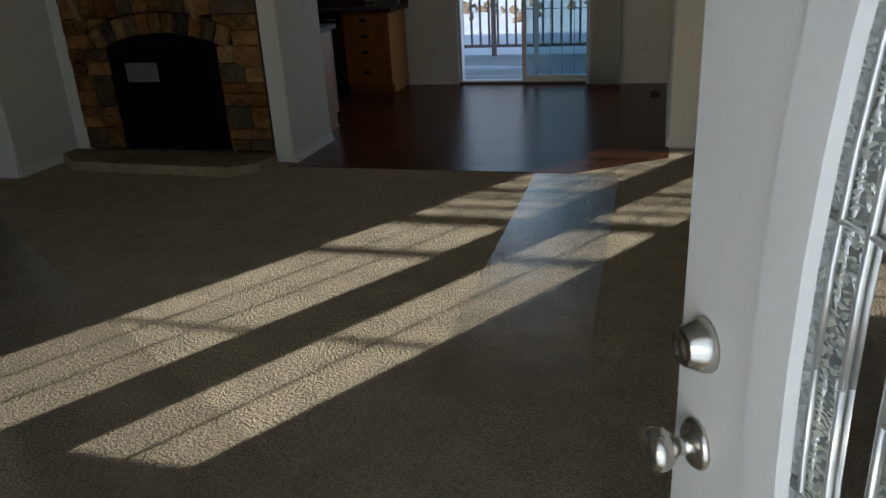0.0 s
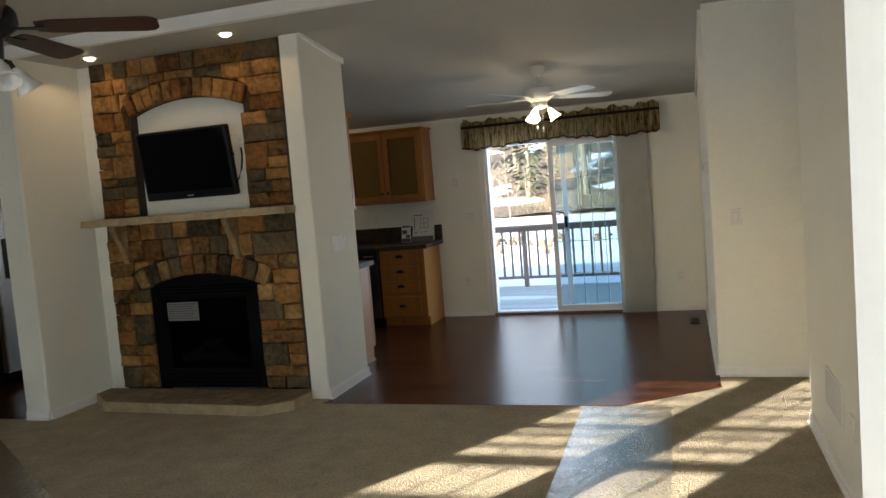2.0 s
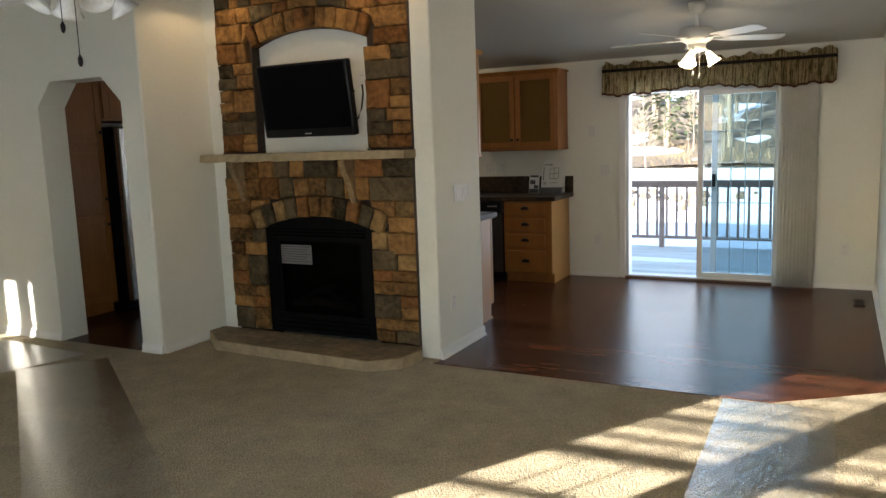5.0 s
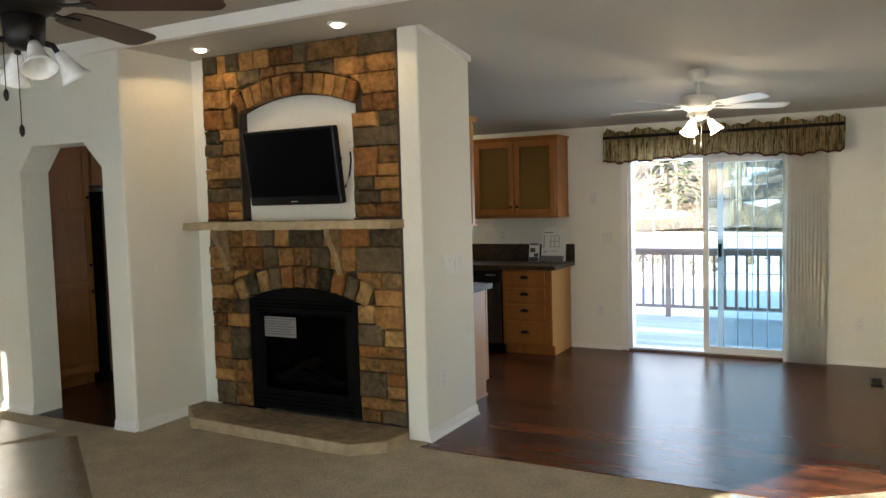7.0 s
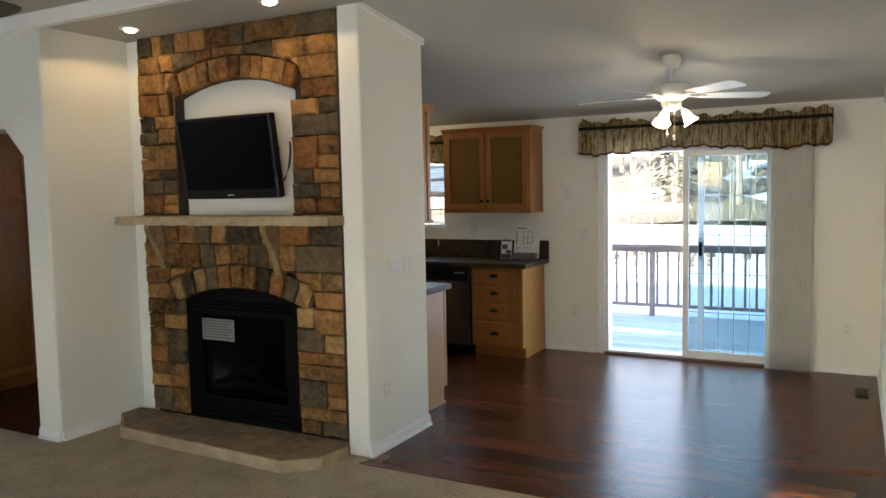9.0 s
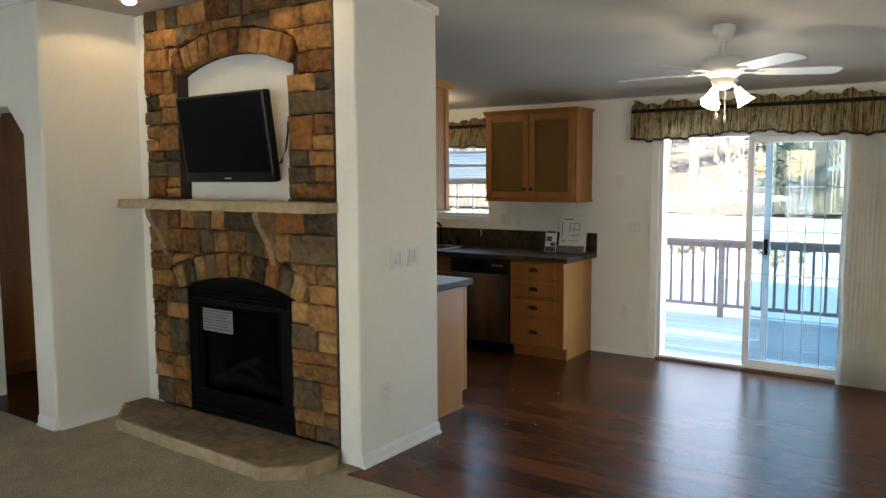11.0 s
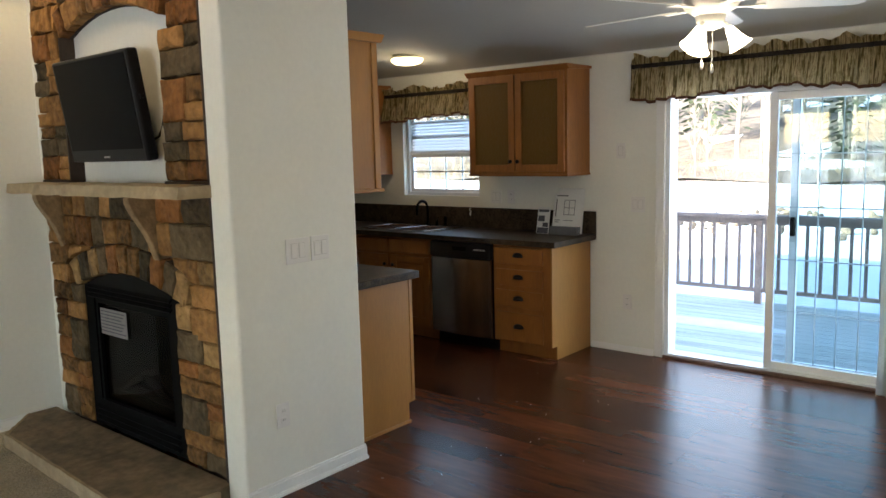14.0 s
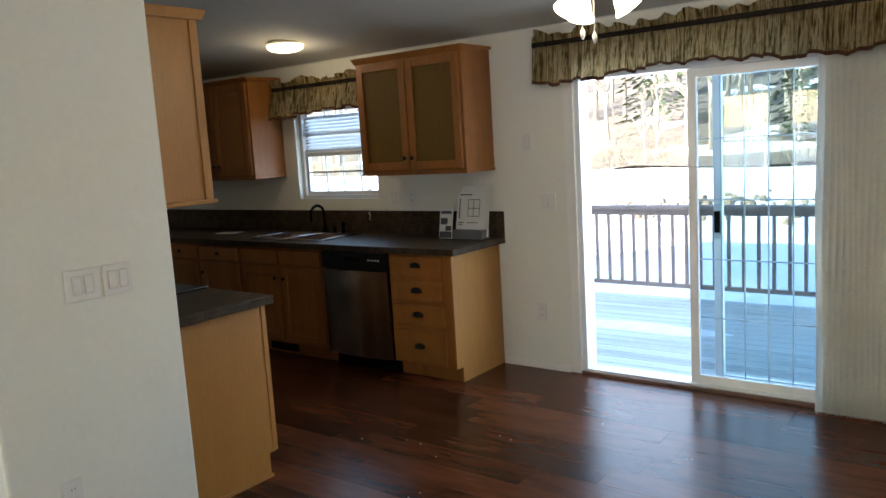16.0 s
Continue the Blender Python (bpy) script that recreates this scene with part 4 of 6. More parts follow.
def valance(x0, x1, z_hem, z_band, z_top, y, label, seed):
    """A gathered valance on a rod: skirt, band and a ruffled heading."""
    r = random.Random(seed)
    t = thing("valance", ((x0 + x1) / 2, y, z_band), label, "valance")
    n = int((x1 - x0) / 0.009)
    ph = [r.uniform(0, 6) for _ in range(8)]

    def fold(u, amp):
        return amp * (math.sin(u * 78 + ph[0] + 3.5 * math.sin(u * 5.3 + ph[1])) * (0.6 + 0.4 * math.sin(u * 9.1 + ph[5])) + 0.7 * math.sin(u * 33 + ph[2] + 2 * math.sin(u * 3.1)) + 0.35 * math.sin(u * 171 + ph[3]))

    def cloth(zlo, zhi, amp0, amp1, rows, hem, flare, start=0.0, proud=0.0):
        bm = bmesh.new()
        grid = []
        for i in range(rows + 1):
            k = start + (1 - start) * i / rows
            line = []
            for j in range(n + 1):
                u = (x1 - x0) * j / n
                lift = hem(u) * k
                line.append(bm.verts.new((x0 + u + 0.006 * math.sin(u * 60) * k, y - proud - flare * k + fold(u, amp0 + (amp1 - amp0) * k), zlo + (zhi - zlo) * k + lift)))
            grid.append(line)
        for a, b in zip(grid, grid[1:]):
            for j in range(n):
                bm.faces.new((a[j], a[j + 1], b[j + 1], b[j]))
        bmesh.ops.solidify(bm, geom=bm.faces[:], thickness=0.002)
        return bm

    part("skirt", cloth(z_band, z_hem, 0.010, 0.036, 10, lambda u: 0.022 * math.sin(u * 4.1 + ph[4]) + 0.010 * math.sin(u * 23 + ph[5]) + 0.006 * math.sin(u * 61), 0.045), CLOTH, t, smooth=True)
    part("hem", cloth(z_band, z_hem - 0.001, 0.010, 0.036, 2, lambda u: 0.022 * math.sin(u * 4.1 + ph[4]) + 0.010 * math.sin(u * 23 + ph[5]) + 0.006 * math.sin(u * 61), 0.045, 0.915, 0.0025), HEM, t, "rust-brown hem tape", smooth=True)
    part("heading", cloth(z_band + 0.03, z_top, 0.008, 0.030, 4, lambda u: 0.016 * math.sin(u * 15 + ph[6] + 2 * math.sin(u * 4)) + 0.013 * math.sin(u * 46 + ph[7]), 0.012), CLOTH, t, smooth=True)
    part("rod_pocket", cloth(z_band, z_band + 0.032, 0.006, 0.006, 2, lambda u: 0.0, 0.0), HEADBAND, t, smooth=True)
    part("rod", tube([(x0 + 0.02, y + 0.014, z_band + 0.015), (x1 - 0.02, y + 0.014, z_band + 0.015)], 0.008), BRONZE, t)
    for xx in (x0 + 0.03, x1 - 0.03):
        part("rod_return", box(xx - 0.006, xx + 0.006, y + 0.014, YB, z_band + 0.005, z_band + 0.025), BRONZE, t)


valance(-2.24, -0.06, 1.945, 2.165, 2.245, YB - 0.15, "olive and tan plaid gathered valance over the patio door", 3)
valance(-4.80, -3.68, 1.90, 2.11, 2.19, YB - 0.10, "olive and tan plaid gathered valance over the sink window", 5)


# ---- windows ----
def window(name, x0, x1, z0, z1, y0, y1, cols, label, inside, blinds=0.0, drop=0.0, pitch=0.045, tilt=0.006):
    """A double-hung window with a grid; inside is +1 where the room lies towards +y."""
    w = thing(name, ((x0 + x1) / 2, (y0 + y1) / 2, z0), label, "window", kind="structure")
    part("window_frame", frame_rect(x0, x1, z0, z1, 0.03, y0, y1), VINYL, w)
    yi = y1 if inside > 0 else y0
    part("window_sill", box(x0 - 0.03, x1 + 0.03, min(yi, yi + inside * 0.03), max(yi, yi + inside * 0.03), z0 - 0.025, z0, 0.003), TRIM, w)
    for a, b, c, d in ((x0 - 0.055, x0, z0, z1 + 0.055), (x1, x1 + 0.055, z0, z1 + 0.055), (x0, x1, z1, z1 + 0.055)):
        part("casing", box(a, b, min(yi, yi + inside * 0.012), max(yi, yi + inside * 0.012), c, d, 0.003), TRIM, w)
    zm, ym = (z0 + z1) / 2 - drop, (y0 + y1) / 2
    for za, zb, yy in ((z0 + 0.03, zm + 0.02, ym - 0.012), (zm - 0.02, z1 - 0.03, ym + 0.014)):
        s = part("sash", frame_rect(x0 + 0.03, x1 - 0.03, za, zb, 0.03, yy - 0.011, yy + 0.011, 0.0), VINYL, w)
        pane = part("pane", pane_y(x0 + 0.058, x1 - 0.058, za + 0.028, zb - 0.028, yy, inside), TINTGLASS if inside < 0 else GLASS, s)
        pane.visible_shadow = False
        for k in range(1, cols):
            xx = x0 + 0.06 + (x1 - x0 - 0.12) * k / cols
            part("muntin", box(xx - 0.008, xx + 0.008, yy + 0.003, yy + 0.009, za + 0.03, zb - 0.03), VINYL, s)
        zz = (za + zb) / 2
        part("muntin", box(x0 + 0.06, x1 - 0.06, yy - 0.009, yy - 0.003, zz - 0.008, zz + 0.008), VINYL, s)
    if blinds:
        yb = yi - inside * 0.035
        t = thing("mini_blind", ((x0 + x1) / 2, yb, z1 - 0.02), "white horizontal slat blind half raised in the window", "blind")
        part("head_rail", box(x0 + 0.035, x1 - 0.035, yb - 0.02, yb + 0.02, z1 - 0.06, z1 - 0.03), VINYL, t)
        zlow = z1 - blinds
        n = int((blinds - 0.1) / pitch)
        for k in range(n):
            zz = zlow + 0.045 + pitch * k
            bm = prism([(yb - 0.022, zz - tilt), (yb, zz + 0.002), (yb + 0.022, zz + tilt), (yb + 0.022, zz + tilt + 0.0015), (yb, zz + 0.0035), (yb - 0.022, zz - tilt + 0.0015)], "x", x0 + 0.04, x1 - 0.04)
            part("slat", bm, VINYL, t)
        part("bottom_rail", box(x0 + 0.04, x1 - 0.04, yb - 0.02, yb + 0.02, zlow, zlow + 0.03, 0.003), VINYL, t)
        for xx in (x0 + 0.15, x1 - 0.15):
            part("cord", tube([(xx, yb, zlow + 0.02), (xx, yb, z1 - 0.05)], 0.0012, 5), VINYL, t)
    return w


window("window_1", -4.67, -3.765, 1.195, 1.98, YB + 0.05, YB + 0.14, 4, "white double-hung window with grid over the sink", -1, blinds=0.43, pitch=0.028, tilt=0.014)
window("window_2", -3.82, -2.985, 0.565, 2.135, YF - 0.14, YF - 0.05, 3, "white double-hung front window with grid", 1, blinds=0.68, drop=0.06, pitch=0.07)
window("window_3", -2.75, -2.15, 0.565, 2.135, YF - 0.14, YF - 0.05, 2, "white double-hung front window with grid", 1, blinds=0.68, drop=0.06, pitch=0.07)
w = window("window_4", -9.32, -8.84, 0.60, 2.20, YF - 0.14, YF - 0.05, 1, "white double-hung front window with an added bar that splits its sunlight", 1)
# made-up upright bar that parts the sun patch on the middle wall in two
part("mullion", box(-9.09, -8.97, YF - 0.144, YF - 0.046, 0.632, 2.168, 0.003), VINYL, w)


# ---- kitchen ----
def raised_door(name, x0, x1, z0, z1, y, parent, knob=None, glazed=False, way=-1, axis="y"):
    """A framed cabinet door facing -y (or +x), with a raised field or a pane, and a knob."""
    def slab(u0, u1, w0, w1, d0, d1, bevel=0.0, bm=None):
        if axis == "y":
            return box(u0, u1, y + way * d0, y + way * d1, w0, w1, bevel, bm)
        return box(y + way * d0, y + way * d1, u0, u1, w0, w1, bevel, bm)

    s = 0.055 if min(x1 - x0, z1 - z0) > 0.25 else 0.03
    bm = bmesh.new()
    slab(x0, x0 + s, z0, z1, 0, 0.02, 0.003, bm)
    slab(x1 - s, x1, z0, z1, 0, 0.02, 0.003, bm)
    slab(x0 + s, x1 - s, z0, z0 + s, 0, 0.02, 0.003, bm)
    slab(x0 + s, x1 - s, z1 - s, z1, 0, 0.02, 0.003, bm)
    d = part(name, bm, OAK, parent)
    if glazed:
        part("pane", pane_y(x0 + s - 0.003, x1 - s + 0.003, z0 + s - 0.003, z1 - s + 0.003, y + way * 0.010, -1), CABGLASS, d, "textured glass pane")
    else:
        part("field", slab(x0 + s, x1 - s, z0 + s, z1 - s, 0.002, 0.009), OAK, d)
        part("raised_field", slab(x0 + s + 0.02, x1 - s - 0.02, z0 + s + 0.02, z1 - s - 0.02, 0.009, 0.015, 0.004), OAK, d)
    if knob:
        u, w = knob
        at = (u, y + way * 0.02, w) if axis == "y" else (y + way * 0.02, u, w)
        prof = [(0.006, 0.0), (0.006, way * 0.012), (0.015, way * 0.016), (0.015, way * 0.024), (0.006, way * 0.029)]
        part("knob", lathe(prof, at, "y" if axis == "y" else "x", 12), BRONZE, d, "dark bronze knob", True)
    return d


def cup_pull(at, parent):
    x, y, z = at
    bm = bmesh.new()
    prev = None
    for i in range(9):
        a = math.pi * i / 8
        ring = []
        for k in range(5):
            b = math.pi / 2 * k / 4
            ring.append(bm.verts.new((x + 0.046 * math.cos(a), y - 0.024 * math.sin(a) * math.cos(b) - 0.001, z - 0.016 + 0.035 * math.sin(b) * (0.3 + 0.7 * math.sin(a)))))
        if prev:
            for k in range(4):
                bm.faces.new((prev[k], prev[k + 1], ring[k + 1], ring[k]))
        prev = ring
    bmesh.ops.remove_doubles(bm, verts=bm.verts[:], dist=0.0005)
    bmesh.ops.solidify(bm, geom=bm.faces[:], thickness=0.002)
    part("cup_pull", bm, BRONZE, parent, "dark bronze cup pull", True)


YC = 8.187      # front of the base cabinets


def base_cabinet(x0, x1, kind, label):
    c = thing("base_cabinet", ((x0 + x1) / 2, 8.48, 0.0), label, "cabinet", "sink run of cabinets")
    bm = box(x0, x1, YC, YB - 0.005, 0.105, 0.875)
    part("body", bm, OAK, c)
    part("toe_kick", box(x0, x1, YC + 0.07, YB - 0.01, 0.0, 0.105), OAK, c)
    if kind == "drawers":
        part("end_panel", box(x1, x1 + 0.012, YC + 0.001, YB - 0.012, 0.105, 0.875, bm=box(x1, x1 + 0.012, YC + 0.07, YB - 0.012, 0.0, 0.105)), OAKPANEL, c, "plain maple end panel")
        for z0, z1 in ((0.725, 0.855), (0.555, 0.685), (0.385, 0.520), (0.118, 0.345)):
            d = part("drawer_front", box(x0 + 0.025, x1 - 0.06, YC - 0.02, YC, z0, z1, 0.005), OAK, c)
            cup_pull(((x0 + x1) / 2 - 0.018, YC - 0.02, (z0 + z1) / 2 + 0.01), d)
    else:
        n = 2 if kind == "pair" else 1
        w = (x1 - x0) / n
        for k in range(n):
            a, b = x0 + w * k + 0.02, x0 + w * (k + 1) - 0.02
            part("drawer_front", box(a, b, YC - 0.02, YC, 0.74, 0.855, 0.005), OAK, c)
            kx = (b - 0.03) if (n == 2 and k == 0) else a + 0.03
            raised_door("cabinet_door", a, b, 0.13, 0.715, YC, c, (kx, 0.63))
            if kind == "single":
                at = ((a + b) / 2, YC - 0.02, 0.80)
                part("knob", lathe([(0.006, 0), (0.006, -0.012), (0.015, -0.016), (0.015, -0.024), (0.005, -0.029)], at, "y", 12), BRONZE, c, "dark bronze knob", True)
    return c


base_cabinet(-3.185, -2.662, "drawers", "maple base cabinet with four drawers and cup pulls")
base_cabinet(-4.785, -3.835, "pair", "maple sink base cabinet with two raised-panel doors")
base_cabinet(-5.335, -4.790, "single", "maple base cabinet with drawer and raised-panel door")
base_cabinet(-5.85, -5.340, "single", "maple base cabinet with drawer and raised-panel door")
base_cabinet(-6.84, -5.855, "pair", "maple corner base cabinet with raised-panel doors")
t = thing("kick_vent", (-4.42, YC + 0.065, 0.02), "dark toe-kick heating vent under the sink cabinet", "vent")
part("grille", box(-4.58, -4.26, YC + 0.055, YC + 0.069, 0.02, 0.085, 0.002), BRONZE, t)
for k in range(14):
    part("fin", box(-4.565 + 0.022 * k, -4.558 + 0.022 * k, YC + 0.050, YC + 0.055, 0.028, 0.078), BLACK, t)

dw = thing("dishwasher", (-3.51, 8.45, 0.0), "stainless steel dishwasher with black control panel", "dishwasher")
part("tub", box(-3.83, -3.19, YC + 0.01, YB - 0.01, 0.10, 0.87), BLACK, dw)
bm = bmesh.new()
n = 12
line = [(-3.82 + 0.62 * k / n, YC - 0.022 - 0.020 * math.sin(math.pi * k / n)) for k in range(n + 1)]
prism(line + [(-3.20, YC + 0.01), (-3.82, YC + 0.01)], "z", 0.105, 0.735, bm=bm)
part("door_panel", bm, STEEL, dw, "bowed stainless steel front")
cp = part("control_panel", box(-3.825, -3.195, YC - 0.030, YC + 0.01, 0.742, 0.866, 0.008), PLASTIC, dw, "black control panel")
part("latch", box(-3.58, -3.44, YC - 0.037, YC - 0.030, 0.80, 0.835, 0.003), BLACK, cp)
for k in range(4):
    part("button", box(-3.36 + 0.03 * k, -3.34 + 0.03 * k, YC - 0.033, YC - 0.030, 0.81, 0.822), CAME, cp)
part("kick_plate", box(-3.82, -3.20, YC + 0.06, YC + 0.08, 0.0, 0.10), BLACK, dw)

counter = thing("countertop", (-4.0, 8.45, 0.9), "dark mottled laminate countertop with backsplash", "countertop")
SX0, SX1, SY0, SY1 = -4.74, -3.92, 8.26, 8.70
bm = bmesh.new()
box(-6.84, SX0, 8.145, YB - 0.003, 0.875, 0.918, 0.004, bm)
box(SX1, -2.60, 8.145, YB - 0.003, 0.875, 0.918, 0.004, bm)
box(SX0, SX1, 8.145, SY0, 0.876, 0.9175, 0.0, bm)
box(SX0, SX1, SY1, YB - 0.003, 0.876, 0.9175, 0.0, bm)
part("worktop", bm, COUNTER, counter)
part("backsplash", box(-6.84, -2.60, YB - 0.022, YB - 0.003, 0.919, 1.10, 0.003), COUNTER, counter)

sink = thing("kitchen_sink", (-4.33, 8.48, 0.92), "double-bowl stainless steel sink set into the counter", "sink")
bm = bmesh.new()
bowls = ((-4.715, -4.345), (-4.315, -3.945))
box(SX0 - 0.015, SX1 + 0.015, SY0 - 0.015, SY0 + 0.025, 0.918, 0.9225, 0.001, bm)
box(SX0 - 0.015, SX1 + 0.015, SY1 - 0.055, SY1 + 0.015, 0.918, 0.9225, 0.001, bm)
for a, b in ((SX0 - 0.015, -4.715), (-4.345, -4.315), (-3.945, SX1 + 0.015)):
    box(a, b, SY0 + 0.025, SY1 - 0.055, 0.918, 0.9225, 0.0, bm)
part("rim", bm, SINKSTEEL, sink)
for a, b in bowls:
    bm = bmesh.new()
    box(a - 0.004, a, SY0 + 0.025, SY1 - 0.055, 0.75, 0.918, bm=bm)
    box(b, b + 0.004, SY0 + 0.025, SY1 - 0.055, 0.75, 0.918, bm=bm)
    box(a, b, SY0 + 0.021, SY0 + 0.025, 0.75, 0.918, bm=bm)
    box(a, b, SY1 - 0.055, SY1 - 0.051, 0.75, 0.918, bm=bm)
    box(a, b, SY0 + 0.025, SY1 - 0.055, 0.745, 0.75, bm=bm)
    part("bowl", bm, SINKSTEEL, sink)
    ya, yb = SY0 + 0.023, SY1 - 0.053
    ring = [(a + 0.03, ya, 0.925), (b - 0.03, ya, 0.925), (b, ya + 0.03, 0.925), (b, yb - 0.03, 0.925), (b - 0.03, yb, 0.925), (a + 0.03, yb, 0.925), (a, yb - 0.03, 0.925), (a, ya + 0.03, 0.925), (a + 0.03, ya, 0.925)]
    part("bowl_lip", tube(ring, 0.006, 8), SINKSTEEL, sink, "rolled bright steel lip", smooth=True)
fa = thing("faucet", (-4.30, 8.685, 0.92), "black gooseneck kitchen faucet with lever", "faucet")
arc = [(-4.30, 8.685, 0.92), (-4.30, 8.685, 1.05)] + [(-4.30, 8.685 - 0.075 + 0.075 * math.cos(a), 1.08 + 0.075 * math.sin(a)) for a in [math.pi * k / 10 for k in range(11)]] + [(-4.30, 8.535, 1.03)]
part("spout", tube(arc, 0.012, 10), BLACK, fa, smooth=True)
part("escutcheon", lathe([(0.03, 0.0), (0.03, 0.006), (0.018, 0.02), (0.014, 0.05)], (-4.30, 8.685, 0.922), "z", 16), BLACK, fa, smooth=True)
part("lever", tube([(-4.19, 8.685, 0.922), (-4.19, 8.685, 0.97), (-4.16, 8.67, 1.005)], [0.014, 0.012, 0.006], 10), BLACK, fa, smooth=True)
sp = thing("sprayer", (-4.09, 8.685, 0.92), "black sink sprayer in its holder", "sprayer")
part("holder", lathe([(0.02, 0.0), (0.02, 0.008), (0.013, 0.03), (0.013, 0.055), (0.016, 0.075), (0.012, 0.095)], (-4.09, 8.685, 0.922), "z", 14), BLACK, sp, smooth=True)

# papers on the worktop
doc = thing("brochure_stand", (-2.79, 8.66, 0.918), "grey document stand with white printed house plans", "stand")
G = mat("grey_card", (0.16, 0.16, 0.165), 0.6, vary=0.05, bump=0.01)
part("tray", box(-2.93, -2.68, 8.60, 8.70, 0.919, 0.985, 0.003), G, doc, "grey pocket tray")
sheet = part("sheet", prism([(8.625, 0.93), (8.69, 1.24), (8.693, 1.24), (8.628, 0.93)], "x", -2.925, -2.68), PAPER, doc, "white printed floor-plan sheet")
part("sheet", prism([(8.655, 0.93), (8.715, 1.285), (8.718, 1.285), (8.658, 0.93)], "x", -2.905, -2.665), PAPER, doc, "white printed sheet behind")


def lean_y(z):
    return 8.625 + (z - 0.93) * 0.065 / 0.31 - 0.0015


def print_on(x0, x1, z0, z1):
    part("print_bar", prism([(lean_y(z0), z0), (lean_y(z1), z1), (lean_y(z1) + 0.001, z1), (lean_y(z0) + 0.001, z0)], "x", x0, x1), INK, sheet)


for x0, x1, z0, z1 in ((-2.905, -2.80, 1.222, 1.230), (-2.83, -2.73, 1.19, 1.194), (-2.83, -2.73, 1.075, 1.079), (-2.83, -2.826, 1.079, 1.19), (-2.734, -2.73, 1.079, 1.19), (-2.785, -2.781, 1.079, 1.19), (-2.83, -2.734, 1.13, 1.134), (-2.905, -2.86, 1.03, 1.036), (-2.905, -2.87, 1.015, 1.02), (-2.83, -2.74, 1.03, 1.034), (-2.905, -2.897, 1.06, 1.20)):
    print_on(x0, x1, z0, z1)
fold = thing("leaflet", (-2.995, 8.63, 0.918), "small black and white leaflet standing on the worktop", "leaflet")
lf = part("cover", prism([(8.60, 0.92), (8.64, 1.135), (8.644, 1.135), (8.604, 0.92)], "x", -3.055, -2.94), PAPER, fold)
for x0, x1, z0, z1 in ((-3.05, -2.945, 0.925, 0.97), (-3.045, -2.985, 1.02, 1.065), (-3.0, -2.95, 0.975, 1.01), (-3.045, -2.95, 1.095, 1.115)):
    a, b = 8.60 + (z0 - 0.92) * 0.04 / 0.215 - 0.001, 8.60 + (z1 - 0.92) * 0.04 / 0.215 - 0.001
    part("print_bar", prism([(a, z0), (b, z1), (b + 0.001, z1), (a + 0.001, z0)], "x", x0, x1), INK, lf)
t = thing("leaflet", (-5.35, 8.5, 0.918), "flat white leaflet lying on the worktop", "leaflet")
part("cover", turned(box(-0.11, 0.11, -0.07, 0.07, 0.0, 0.004), pose(-5.35, 8.52, 0.919, 0, 0, 14)), PAPER, t)


t = thing("twist_tie", (-3.852, 8.752, 1.055), "small white plastic tie hanging by the backsplash", "cord")
part("strip", tube([(-3.847, 8.754, 1.095), (-3.860, 8.750, 1.080), (-3.840, 8.750, 1.063), (-3.857, 8.752, 1.043), (-3.850, 8.754, 1.025)], 0.004, 6), PAPER, t, smooth=True)


def upper_cabinet(x0, x1, z0, z1, doors, label, glazed=False, end=None):
    c = thing("wall_cabinet", ((x0 + x1) / 2, 8.62, z0), label, "cabinet", "wall cabinets")
    yf = 8.456
    bm = bmesh.new()
    if glazed:
        box(x0, x1, YB - 0.02, YB - 0.004, z0, z1, bm=bm)
        box(x0, x0 + 0.016, yf, YB - 0.02, z0, z1, bm=bm)
        box(x1 - 0.016, x1, yf, YB - 0.02, z0, z1, bm=bm)
        box(x0 + 0.016, x1 - 0.016, yf, YB - 0.02, z0, z0 + 0.02, bm=bm)
        box(x0 + 0.016, x1 - 0.016, yf, YB - 0.02, z1 - 0.02, z1, bm=bm)
        part("body", bm, OAK, c)
        part("face_frame", frame_rect(x0, x1, z0, z1, 0.035, yf - 0.018, yf, 0.002), OAK, c)
        for zz in (z0 + 0.27, z0 + 0.52):
            part("shelf", box(x0 + 0.016, x1 - 0.016, yf + 0.02, YB - 0.02, zz, zz + 0.016), OAK, c)
    else:
        part("body", box(x0, x1, yf - 0.018, YB - 0.004, z0, z1), OAK, c)
    part("crown", prism([(yf - 0.018, z1 - 0.02), (yf - 0.05, z1 + 0.012), (yf - 0.05, z1 + 0.02), (YB - 0.004, z1 + 0.02), (YB - 0.004, z1)], "x", x0 - 0.012, x1 + 0.018), OAK, c, "maple crown moulding")
    part("light_rail", box(x0 - 0.004, x1 + 0.008, yf - 0.026, YB - 0.005, z0 - 0.018, z0, 0.003), OAK, c)
    w = (x1 - x0 - 0.03) / doors
    for k in range(doors):
        a, b = x0 + 0.015 + w * k + 0.006, x0 + 0.015 + w * (k + 1) - 0.006
        kx = b - 0.028 if k == 0 else a + 0.028
        raised_door("cabinet_door", a, b, z0 + 0.02, z1 - 0.03, yf - 0.018, c, (kx, z0 + 0.10), glazed)
    return c


upper_cabinet(-3.60, -2.66, 1.41, 2.215, 2, "maple wall cabinet with two textured-glass doors", True)
upper_cabinet(-5.75, -4.82, 1.41, 2.215, 2, "maple wall cabinet with two raised-panel doors")
g = thing("cup", (-2.86, 8.60, 1.43), "small dark cup inside the glass cabinet", "cup")
part("bowl", lathe([(0.03, 0.0), (0.04, 0.03), (0.038, 0.07), (0.034, 0.07), (0.03, 0.01)], (-2.86, 8.60, 1.431), "z", 14), BLACK, g, smooth=True)

